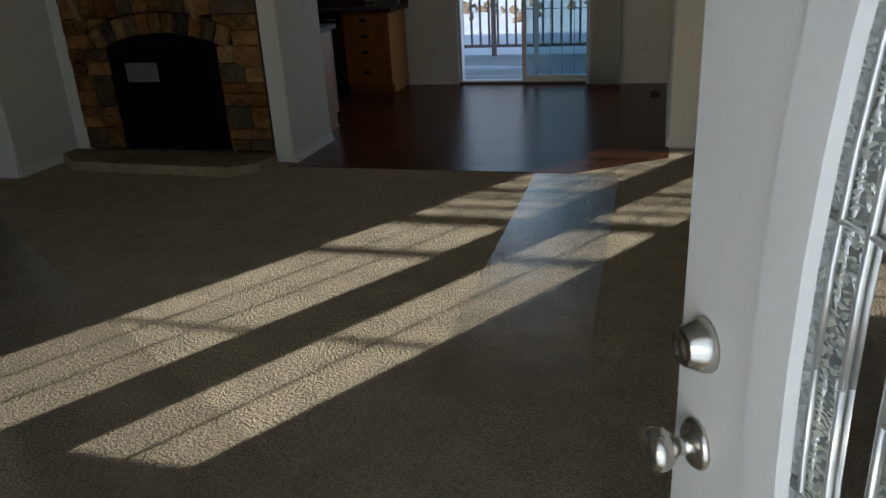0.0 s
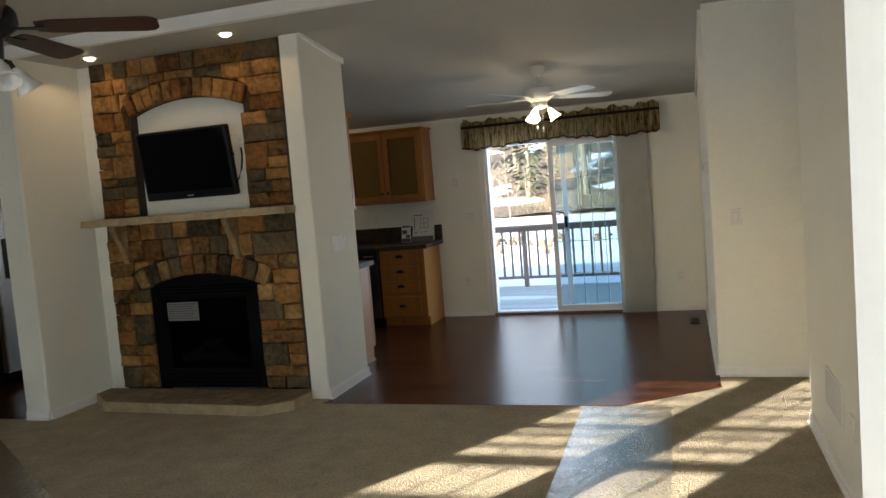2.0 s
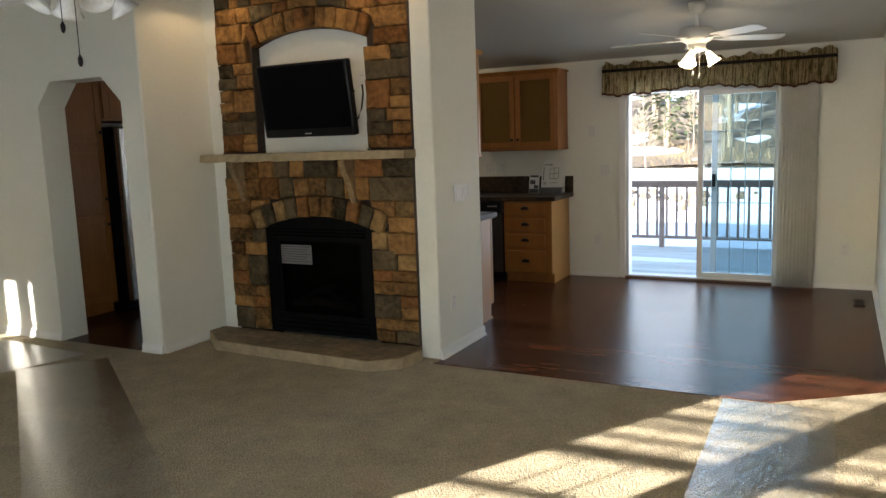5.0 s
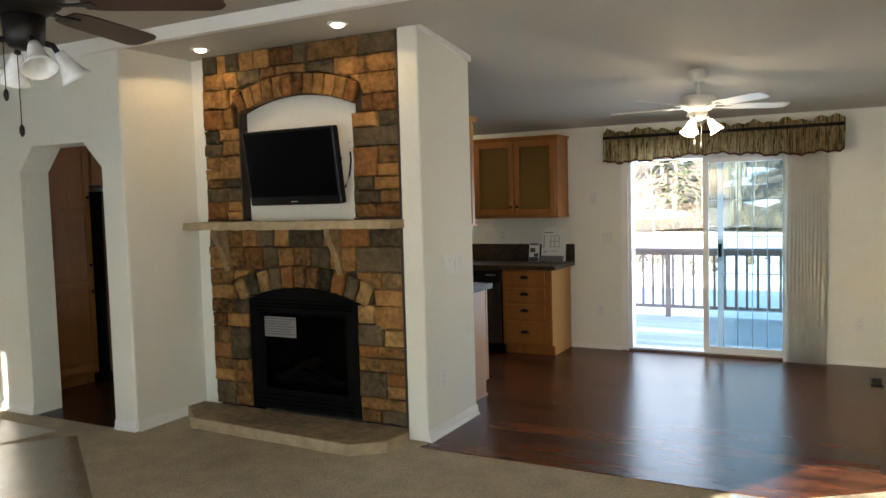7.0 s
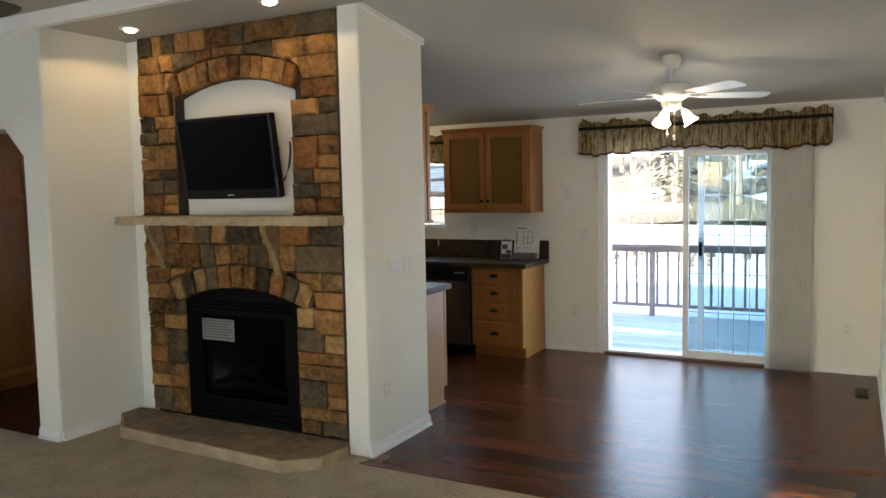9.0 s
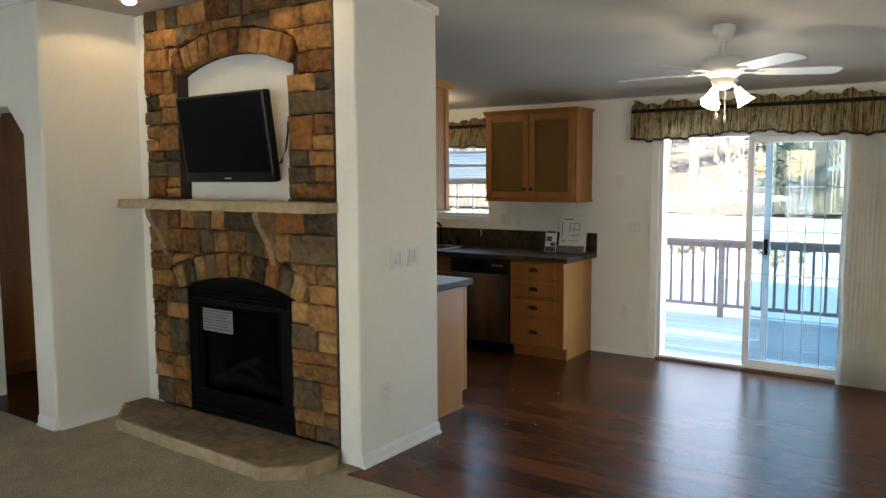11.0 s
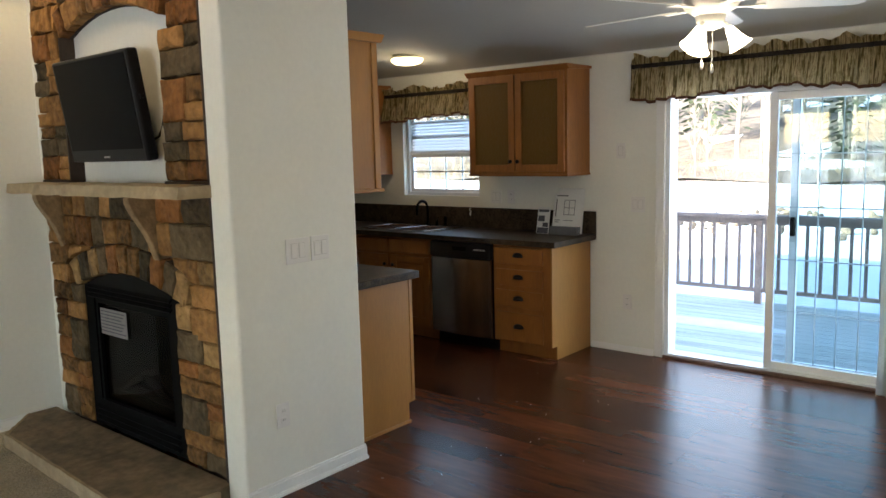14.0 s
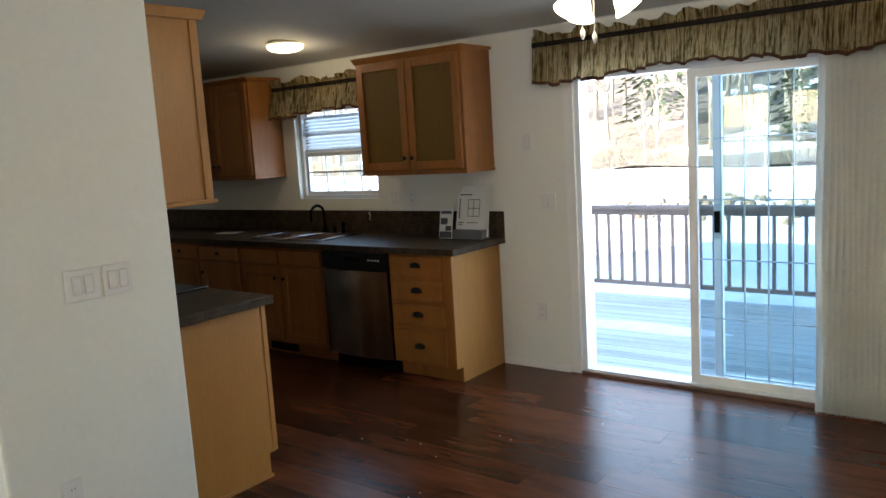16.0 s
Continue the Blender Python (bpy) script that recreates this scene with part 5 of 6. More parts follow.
# peninsula behind the fireplace wall
PX, PY = -2.655, 6.60
pen = thing("base_cabinet", (-3.4, 6.33, 0.0), "maple peninsula base cabinet with plain end panel", "cabinet")
part("body", box(-3.10, PX - 0.012, 6.075, PY + 0.03, 0.115, 0.872), OAK, pen)
part("toe_kick", box(-3.10, PX - 0.012, 6.075, PY - 0.045, 0.0, 0.115), OAK, pen)
bm = prism([(6.065, 0.0), (PY - 0.012, 0.0), (PY - 0.012, 0.125), (PY + 0.038, 0.125), (PY + 0.038, 0.872), (6.065, 0.872)], "x", PX - 0.012, PX)
part("end_panel", bm, OAKPANEL, pen, "plain maple end panel")
part("stile", box(PX - 0.012, PX + 0.004, PY + 0.012, PY + 0.040, 0.125, 0.872, 0.002), OAKPANEL, pen)
part("base_shoe", box(PX, PX + 0.012, 6.065, PY - 0.005, 0.0, 0.018, 0.003), OAKPANEL, pen)
top = thing("countertop", (-2.88, 6.36, 0.9), "dark mottled laminate countertop on the peninsula", "countertop")
part("worktop", box(-3.12, PX + 0.045, 6.065, 6.665, 0.874, 0.918, 0.006), COUNTER, top)
rng_x0, rng_x1 = -3.885, -3.125
ran = thing("range", (-3.5, 6.37, 0.0), "black glass-top electric range with steel trim", "range")
part("body", box(rng_x0, rng_x1, 6.07, 6.64, 0.08, 0.905), BLACK, ran)
part("cooktop", box(rng_x0, rng_x1, 6.07, 6.66, 0.906, 0.924, 0.004), GLOSSBLACK, ran, "black glass cooktop")
part("cooktop_trim", box(rng_x1 - 0.012, rng_x1, 6.07, 6.665, 0.925, 0.929), STEEL, ran)
part("oven_door", box(rng_x0 + 0.01, rng_x1 - 0.01, 6.64, 6.675, 0.22, 0.78, 0.004), GLOSSBLACK, ran)
part("oven_handle", tube([(rng_x0 + 0.08, 6.715, 0.74), (rng_x1 - 0.08, 6.715, 0.74)], 0.012), STEEL, ran)
part("drawer_front", box(rng_x0 + 0.01, rng_x1 - 0.01, 6.64, 6.67, 0.09, 0.20, 0.004), BLACK, ran)
for k in range(4):
    part("knob", lathe([(0.018, 0.0), (0.018, 0.02), (0.012, 0.028)], (rng_x1 - 0.05 - 0.16 * k, 6.64, 0.85), "y", 12), CAME, ran)
bcab = thing("base_cabinet", (-4.3, 6.33, 0.0), "maple base cabinet beside the range", "cabinet")
part("body", box(-4.76, -3.895, 6.075, 6.60, 0.105, 0.872), OAK, bcab)
part("toe_kick", box(-4.76, -3.895, 6.075, 6.53, 0.0, 0.105), OAK, bcab)
top = thing("countertop", (-4.3, 6.36, 0.9), "dark mottled laminate countertop beside the range", "countertop")
part("worktop", box(-4.76, -3.89, 6.065, 6.65, 0.874, 0.918, 0.006), COUNTER, top)
uc = thing("wall_cabinet", (-2.9, 6.22, 1.41), "maple wall cabinet with light end panel beside the range", "cabinet", "wall cabinets")
part("body", box(-3.12, -2.64, 6.065, 6.37, 1.415, 2.20), OAK, uc)
part("end_panel", box(-2.64, -2.63, 6.066, 6.345, 1.415, 2.20), OAKPANEL, uc, "light maple end panel")
part("face_frame", box(-3.12, -2.622, 6.346, 6.388, 1.415, 2.20, 0.003), OAKPANEL, uc)
part("crown", prism([(6.065, 2.20), (6.40, 2.20), (6.425, 2.235), (6.425, 2.245), (6.065, 2.245)], "x", -3.12, -2.60), OAKPANEL, uc, "maple crown moulding")
part("light_rail", box(-3.12, -2.612, 6.065, 6.40, 1.397, 1.415, 0.003), OAKPANEL, uc)
raised_door("cabinet_door", -3.10, -2.65, 1.43, 2.18, 6.388, uc, (-3.07, 1.52), way=1)

# pantry and refrigerator, seen through the opening
pan = thing("pantry_cabinet", (-6.5, 5.36, 0.0), "tall maple pantry cabinet with raised-panel doors", "cabinet")
part("body", box(WB + 0.01, -6.20, 5.04, 5.68, 0.10, 2.32), OAK, pan)
part("toe_kick", box(WB + 0.01, -6.27, 5.04, 5.68, 0.0, 0.10), OAK, pan)
for z0, z1, kz in ((0.13, 0.95, 0.86), (0.98, 1.60, 1.10), (1.63, 2.30, 1.72)):
    raised_door("cabinet_door", 5.06, 5.665, z0, z1, -6.20, pan, (5.63, kz), way=1, axis="x")
ucf = thing("wall_cabinet", (-6.5, 6.17, 1.83), "maple cabinet above the refrigerator", "cabinet", "wall cabinets")
part("body", box(WB + 0.01, -6.21, 5.69, 6.62, 1.83, 2.32), OAK, ucf)
raised_door("cabinet_door", 5.71, 6.14, 1.85, 2.30, -6.21, ucf, (6.11, 1.90), way=1, axis="x")
raised_door("cabinet_door", 6.16, 6.60, 1.85, 2.30, -6.21, ucf, (6.19, 1.90), way=1, axis="x")
fr = thing("refrigerator", (-6.45, 6.16, 0.0), "side-by-side refrigerator with black sides and steel doors", "refrigerator")
part("body", box(WB + 0.03, -6.10, 5.71, 6.61, 0.02, 1.77, 0.006), BLACK, fr)
for a, b in ((5.715, 6.10), (6.11, 6.605)):
    d = part("door_panel", box(-6.095, -6.02, a, b, 0.10, 1.76, 0.012), STEEL, fr, "stainless steel door")
    yy = b - 0.04 if a < 6 else a + 0.04
    part("handle", tube([(-6.02, yy, 0.75), (-5.965, yy, 0.79), (-5.965, yy, 1.50), (-6.02, yy, 1.54)], 0.012), STEEL, d)
part("dispenser", box(-6.022, -6.016, 5.80, 6.02, 1.0, 1.38, 0.004), PLASTIC, fr, "black water dispenser")


# ---- ceiling fans and lamps ----
def ceiling_fan(centre, z_ceiling, z_blade, angles, radius, blade_mat, body_mat, shade_mat, label, lit, arms, chain, kit=0.0):
    x, y = centre
    f = thing("ceiling_fan", (x, y, z_ceiling), label, "ceiling fan")
    part("canopy", lathe([(0.0, 0.02), (0.066, 0.02), (0.066, -0.03), (0.046, -0.075), (0.015, -0.085)], (x, y, z_ceiling), "z"), body_mat, f, smooth=True)
    part("down_rod", tube([(x, y, z_ceiling - 0.06), (x, y, z_blade + 0.08)], 0.014, 12), body_mat, f)
    part("motor_housing", lathe([(0.03, 0.105), (0.112, 0.095), (0.128, 0.075), (0.134, 0.03), (0.120, 0.005), (0.07, -0.03)], (x, y, z_blade), "z", 32), body_mat, f, smooth=True)
    for a in angles:
        m = pose(x, y, z_blade + 0.012, 0, 0, a)
        outline = [(0.20, -0.045), (0.26, -0.060), (radius - 0.055, -0.070), (radius - 0.02, -0.062), (radius, -0.036), (radius, 0.036), (radius - 0.02, 0.062), (radius - 0.055, 0.070), (0.26, 0.060), (0.20, 0.045)]
        bl = part("blade", turned(turned(prism(outline, "z", -0.003, 0.003), pose(0, 0, 0, -11, 0, 0)), m), blade_mat, f)
        part("blade_iron", turned(prism([(0.10, -0.02), (0.17, -0.012), (0.24, -0.035), (0.24, 0.035), (0.17, 0.012), (0.10, 0.02)], "z", -0.010, -0.004), m), body_mat, bl)
    zk = z_blade - kit
    part("light_fitter", lathe([(0.07, kit - 0.03), (0.065, -0.06), (0.05, -0.085), (0.02, -0.095)], (x, y, zk), "z", 24), body_mat, f, smooth=True)
    reach = 0.082 if lit else 0.105
    for a in arms:
        ca, sa = math.cos(radians(a)), math.sin(radians(a))
        part("lamp_arm", tube([(x + 0.04 * ca, y + 0.04 * sa, zk - 0.06), (x + (reach - 0.015) * ca, y + (reach - 0.015) * sa, zk - 0.07), (x + reach * ca, y + reach * sa, zk - 0.095)], 0.011), body_mat, f)
        prof = [(0.020, 0.0), (0.026, -0.02), (0.036, -0.055), (0.050, -0.095), (0.066, -0.118), (0.062, -0.118), (0.046, -0.093), (0.03, -0.05), (0.014, -0.01)]
        prof = [(r * 0.88, h * 0.9) for r, h in prof]
        s = part("shade", turned(lathe(prof, (0, 0, 0), "z", 20), pose(x + reach * ca, y + reach * sa, zk - 0.09, 0, 0, a) @ pose(0, 0, 0, 0, -32, 0)), shade_mat, f, "bell-shaped frosted glass shade", True)
        s.visible_shadow = not lit
    for (dx, dy, ln) in chain:
        c = part("pull_chain", tube([(x + dx, y + dy, z_blade - 0.09), (x + dx, y + dy, z_blade - ln)], 0.0018, 6), body_mat, f)
        part("chain_pendant", lathe([(0.003, 0.0), (0.009, -0.012), (0.009, -0.03), (0.004, -0.042)], (x + dx, y + dy, z_blade - ln), "z", 10), body_mat, c, smooth=True)
    return f


FANX, FANY = -1.045, 7.045
ceiling_fan((FANX, FANY), ceil_back(FANY), 2.245, (-42, 30, 102, 174, 246), 0.69, FANWHITE, FANWHITE, SHADE, "white five-blade ceiling fan with lit bell shades", True, (-104, 16, 136), ((0.03, -0.05, 0.26), (-0.02, -0.05, 0.24)))
lamp("dining_fan_bulb", "POINT", Matrix.Translation((FANX, FANY - 0.02, 2.05)), 0.55, (1.0, 0.80, 0.55), radius=0.06)
LFX, LFY = -2.54, 2.655
ceiling_fan((LFX, LFY), ceil_front(LFY), 2.31, (31, 103, 175, 247, 319), 0.68, WALNUT, BRONZE, DULLSHADE, "dark bronze ceiling fan with walnut blades and unlit white shades", False, (-20, 70, 160, 250), ((0.0, -0.03, 0.40), (-0.09, -0.02, 0.27)), kit=0.05)
for x, y in ((-4.13, 5.07), (-2.875, 4.985)):
    p = thing("recessed_light", (x, y, RIDGE), "lit recessed downlight in the soffit above the fireplace", "ceiling light", "soffit downlights")
    part("trim_ring", lathe([(0.045, -0.002), (0.068, -0.002), (0.068, -0.008), (0.048, -0.010)], (x, y, RIDGE), "z", 24), FANWHITE, p, smooth=True)
    part("bulb", lathe([(0.045, -0.004), (0.036, -0.022), (0.016, -0.03), (0.001, -0.031)], (x, y, RIDGE), "z", 20), POTGLOW, p, smooth=True).visible_shadow = False
    lamp("downlight_bulb", "SPOT", look((x, y, RIDGE - 0.035), (x, y + 0.01, 0)), 0.85, (1.0, 0.70, 0.36), radius=0.04).data.spot_size = radians(150)
d = thing("dome_light", (-4.03, 8.17, ceil_back(8.17)), "lit round flush dome light on the kitchen ceiling", "ceiling light")
part("base_ring", lathe([(0.126, 0.012), (0.130, -0.010), (0.126, -0.016)], (-4.03, 8.17, ceil_back(8.17)), "z", 32), FANWHITE, d, smooth=True)
part("diffuser", lathe([(0.134, -0.015), (0.130, -0.036), (0.10, -0.055), (0.05, -0.064), (0.001, -0.066)], (-4.03, 8.17, ceil_back(8.17)), "z", 32), DOMEGLOW, d, smooth=True).visible_shadow = False
lamp("dome_bulb", "POINT", Matrix.Translation((-4.03, 8.17, 2.24)), 0.42, (1.0, 0.82, 0.56), radius=0.1)

# ---- front door, standing open ----
fd = thing("door_front", (0.70, YF, 0.0), "white entry door with leaded oval glass, standing open", "door", kind="structure")
OPEN = 65
MD = pose(0.695, YF, 0.0, 0, 0, 180 - OPEN)      # local x runs from the hinge to the free edge, local +y is the outer face


def leaf(x0, x1, y0, y1, z0, z1, bevel=0.0):
    return turned(box(x0, x1, y0, y1, z0, z1, bevel), MD)


OC, OA, OB = (0.455, 1.133), 0.245, 0.72       # oval: centre, half width, half height


def oval(a, b, n=40):
    return [(OC[0] + a * math.cos(2 * math.pi * k / n), OC[1] + b * math.sin(2 * math.pi * k / n)) for k in range(n)]


def ring(inner, outer, y0, y1):
    """A flat band between two outlines of equal count."""
    bm = bmesh.new()
    n = len(inner)
    vs = [[bm.verts.new((p[0], y, p[1])) for p in line] for y in (y0, y1) for line in (inner, outer)]
    for k in range(n):
        j = (k + 1) % n
        bm.faces.new((vs[0][k], vs[0][j], vs[1][j], vs[1][k]))
        bm.faces.new((vs[2][k], vs[2][j], vs[3][j], vs[3][k]))
        bm.faces.new((vs[0][k], vs[0][j], vs[2][j], vs[2][k]))
        bm.faces.new((vs[1][k], vs[1][j], vs[3][j], vs[3][k]))
    bmesh.ops.recalc_face_normals(bm, faces=bm.faces[:])
    return turned(bm, MD)


def square_edge(points):
    """The same bearings pushed out to the leaf's rectangle."""
    out = []
    for x, z in points:
        dx, dz = x - OC[0], z - OC[1]
        k = min((0.455 / abs(dx)) if abs(dx) > 1e-6 else 99, ((1.0 if dz > 0 else 1.14) - (0.10 if dz > 0 else 0)) / abs(dz) if abs(dz) > 1e-6 else 99)
        out.append((OC[0] + dx * k, OC[1] + dz * k))
    return out


corners = [math.atan2(z, x) for x, z in ((0.455, 0.90), (-0.455, 0.90), (-0.455, -1.14), (0.455, -1.14))]
angs = sorted([2 * math.pi * k / 48 - math.pi for k in range(48)] + corners)
hole = []
for a in angs:
    r = 1 / math.hypot(math.cos(a) / OA, math.sin(a) / OB)
    hole.append((OC[0] + r * math.cos(a), OC[1] + r * math.sin(a)))
part("leaf", ring(hole, square_edge(hole), -0.022, 0.022), DOORWHITE, fd, "white painted steel leaf")
part("glass_moulding", ring(oval(OA - 0.028, OB - 0.028), oval(OA + 0.035, OB + 0.035), 0.020, 0.036), DOORWHITE, fd, "raised oval moulding")
part("glass_moulding", ring(oval(OA - 0.028, OB - 0.028), oval(OA + 0.035, OB + 0.035), -0.036, -0.020), DOORWHITE, fd)


def glass_band(name, inner, outer, material, label):
    """A sheet of glass between two outlines of equal count."""
    bm = bmesh.new()
    rows = [[bm.verts.new((x, 0.0, z)) for x, z in line] for line in (inner, outer)]
    n = len(inner)
    for k in range(n):
        bm.faces.new((rows[0][k], rows[1][k], rows[1][(k + 1) % n], rows[0][(k + 1) % n]))
    return part(name, turned(bm, MD), material, fd, label)


def came(points, r=0.004):
    pts = [MD @ Vector((x, 0.005, z)) for x, z in points]
    part("came", tube(pts, r, 6), CAME, fd, smooth=True)


def petal(a, reach, wide, n=18):
    """The closed outline of one flower petal that points along the bearing a."""
    out = []
    for k in range(n):
        v = 2 * math.pi * k / n
        along, across = 0.042 + reach * (0.5 - 0.5 * math.cos(v)), wide * math.sin(v) * (0.62 - 0.38 * math.cos(v))
        out.append((OC[0] + along * math.cos(a) - across * math.sin(a), OC[1] + along * math.sin(a) + across * math.cos(a)))
    return out


def sheet_of(outline, y, material, label):
    part("bevel_piece", turned(thin_face([(x, y, z) for x, z in outline][::-1]), MD), material, fd, label)


LINE_A, LINE_B = oval(0.180, OB - 0.062), oval(0.125, OB - 0.115)
glass_band("border_pane", LINE_A, oval(OA - 0.001, OB - 0.001), ETCHED, "leaf-etched border glass")
glass_band("bevel_pane", LINE_B, LINE_A, GLASS, "clear bevelled glass strip")
part("field_pane", turned(thin_face([(x, 0.0, z) for x, z in LINE_B][::-1]), MD), ETCHED, fd, "leaf-etched middle glass")
came(oval(OA - 0.026, OB - 0.026) + oval(OA - 0.026, OB - 0.026)[:1], 0.0035)
came(LINE_A + LINE_A[:1])
came(LINE_B + LINE_B[:1], 0.005)
for dz in (-0.56, -0.36, -0.148, 0.148, 0.36, 0.56):
    for s in (-1, 1):
        span = [half * math.sqrt(max(0.0, 1 - (dz / tall) ** 2)) for half, tall in ((0.125, OB - 0.115), (0.180, OB - 0.062), (OA, OB))]
        came([(OC[0] + s * span[0], OC[1] + dz - 0.004), (OC[0] + s * span[1], OC[1] + dz + 0.004), (OC[0] + s * span[2], OC[1] + dz + 0.004)], 0.0035)
for a, reach, wide in ((0, 0.066, 0.05), (math.pi, 0.066, 0.05), (1.05, 0.15, 0.052), (2.09, 0.15, 0.052), (4.19, 0.15, 0.052), (5.24, 0.15, 0.052)):
    line = petal(a, reach, wide)
    sheet_of(line, 0.003, BEVEL, "clear bevelled petal")
    came(line + line[:1], 0.0045)
for s in (-1, 1):
    came([(OC[0] + s * 0.108, OC[1]), (OC[0] + s * 0.125, OC[1])], 0.0045)
hub = [(OC[0] + 0.036 * math.cos(2 * math.pi * k / 20), OC[1] + 0.036 * math.sin(2 * math.pi * k / 20)) for k in range(20)]
sheet_of(hub, 0.004, BEVEL, "round bevelled flower centre")
came(hub + hub[:1], 0.006)
KX = 0.85
for side in (1, -1):
    rose = [(0.001, 0.0), (0.034, 0.0), (0.034, 0.004), (0.028, 0.010), (0.013, 0.014), (0.012, 0.030), (0.020, 0.036), (0.028, 0.046), (0.029, 0.058), (0.022, 0.068), (0.008, 0.072), (0.007, 0.070), (0.001, 0.070)]
    part("door_knob", turned(lathe([(r, side * (0.022 + h)) for r, h in rose], (KX, 0, 0.925), "y", 28), MD), NICKEL, fd, "satin nickel door knob", True)
    bolt = [(0.001, 0.0), (0.035, 0.0), (0.035, 0.006), (0.024, 0.030), (0.022, 0.032), (0.021, 0.029), (0.001, 0.029)]
    part("deadbolt", turned(lathe([(r, side * (0.022 + h)) for r, h in bolt], (KX, 0, 1.068), "y", 28), MD), NICKEL, fd, "satin nickel deadbolt", True)
part("latch_plate", leaf(0.910, 0.9115, -0.012, 0.012, 0.89, 0.95), NICKEL, fd)
part("latch_plate", leaf(0.910, 0.9115, -0.012, 0.012, 1.03, 1.09), NICKEL, fd)
for zz in (0.25, 1.05, 1.85):
    part("hinge", tube([(0.70, YF + 0.012, zz - 0.05), (0.70, YF + 0.012, zz + 0.05)], 0.008, 8), NICKEL, fd)
fj = thing("door_jamb", (0.25, YF, 0.0), "white painted entry door jamb and casing", "door frame", kind="structure")
for a, b in ((-0.21, -0.185), (0.715, 0.735)):
    part("jamb", box(a, b, YF - 0.15, YF + 0.002, 0, 2.06), TRIM, fj)
part("jamb", box(-0.185, 0.70, YF - 0.15, YF + 0.002, 2.04, 2.06), TRIM, fj)
part("casing", box(-0.28, -0.21, YF, YF + 0.014, 0, 2.12, 0.004), TRIM, fj)
part("casing", box(-0.21, 0.74, YF + 0.003, YF + 0.014, 2.06, 2.12, 0.004), TRIM, fj)

# ---- clear film laid on the carpet ----
def film_sheet(points, label, z):
    turn = sum(a[0] * b[1] - b[0] * a[1] for a, b in zip(points, points[1:] + points[:1]))
    bm = thin_face([(x, y, z + 0.005) for x, y in (points if turn > 0 else points[::-1])])
    t = solo("carpet_film", bm, FILM, label, "plastic film", "carpet protection")
    t.visible_shadow = False


film_sheet([(-0.575, 5.17), (-0.555, 2.3), (0.03, 2.3), (0.0, 5.17)], "clear wrinkled protective film runner on the carpet", 0.003)
film_sheet([(-5.26, 3.98), (-4.87, 4.45), (-0.60, 1.63), (-0.60, 0.90)], "clear wrinkled protective film runner on the carpet", 0.006)
film_sheet([(-9.4, 4.64), (-5.10, 4.46), (-5.28, 3.86), (-9.4, 4.02)], "clear wrinkled protective film runner on the carpet", 0.009)

# ---- unseen porch, made up to keep the sun off the doorway ----
pch = thing("porch", (-0.4, -2.0, 0.0), "unseen entry porch with an added side wall that blocks the sun", "porch", kind="structure")
SIDING = mat("white_siding", (0.62, 0.62, 0.60), 0.6, vary=0.04, bump=0.05)
# added wall; its far end sets how much of the door leaf is sunlit
part("side_wall", box(-1.80, -1.70, -3.2, YF - 0.152, -0.3, 2.75), SIDING, pch)
part("porch_roof", box(-1.9, 1.6, -4.4, YF - 0.152, 2.76, 2.9), SIDING, pch)
part("porch_floor", box(-1.70, 1.6, -4.3, YF - 0.152, -0.14, -0.04), DECK, pch)

# ---- outside ----
SNOWZ = -0.55
bm = bmesh.new()
bmesh.ops.create_grid(bm, x_segments=120, y_segments=120, size=1.0)
for v in bm.verts:
    fx, fy = v.co.x, v.co.y
    x, y = math.copysign(abs(fx) ** 2.2, fx) * 900, math.copysign(abs(fy) ** 2.2, fy) * 900 + 20
    far = max(0.0, y - 34)
    z = SNOWZ + 0.25 * noise.noise(Vector((x * 0.12, y * 0.12, 0))) * min(1, max(0, (y - 14) / 10)) + 0.05 * min(far, 60) + 0.16 * max(0, min(far - 16, 150))
    v.co = Vector((x, y, z))
solo("ground", bm, SNOW, "snow-covered yard rising to a hillside", "ground", kind="structure", smooth=True)


def hill_z(x, y):
    far = max(0.0, y - 34)
    return SNOWZ + 0.05 * min(far, 60) + 0.16 * max(0, min(far - 16, 150))


deck = thing("deck", (-1.3, 10.2, -0.05), "weathered grey wooden deck behind the house", "deck", kind="structure")
DY0, DY1, DX0, DX1 = YB + 0.16, 11.50, -5.6, 2.6
part("joist", box(DX0, DX1, DY0, DY0 + 0.04, -0.25, -0.075), DECK, deck)
part("joist", box(DX0, DX1, DY1 - 0.04, DY1, -0.25, -0.075), DECK, deck)
for xx in (-5.5, -3.5, -1.5, 0.5, 2.5):
    part("joist", box(xx, xx + 0.04, DY0 + 0.04, DY1 - 0.04, -0.25, -0.075), DECK, deck)
    part("deck_post", box(xx, xx + 0.1, DY1 - 0.2, DY1 - 0.1, -1.0, -0.25), DECK, deck)
n = 18
wide = (DY1 - DY0) / n
for k in range(n):
    part("deck_board", box(DX0, DX1, DY0 + wide * k + 0.004, DY0 + wide * (k + 1) - 0.004, -0.075, -0.045), DECK, deck)
rail = thing("deck_railing", (-1.3, 11.40, -0.045), "brown-stained wooden deck railing with square balusters", "railing")
RZ = 0.84
part("top_rail", box(DX0, DX1, 11.33, 11.47, RZ, RZ + 0.035, 0.004), RAILWOOD, rail)
part("sub_rail", box(DX0, DX1, 11.38, 11.42, RZ - 0.06, RZ, 0.003), RAILWOOD, rail)
part("bottom_rail", box(DX0, DX1, 11.38, 11.42, 0.075, 0.115, 0.003), RAILWOOD, rail)
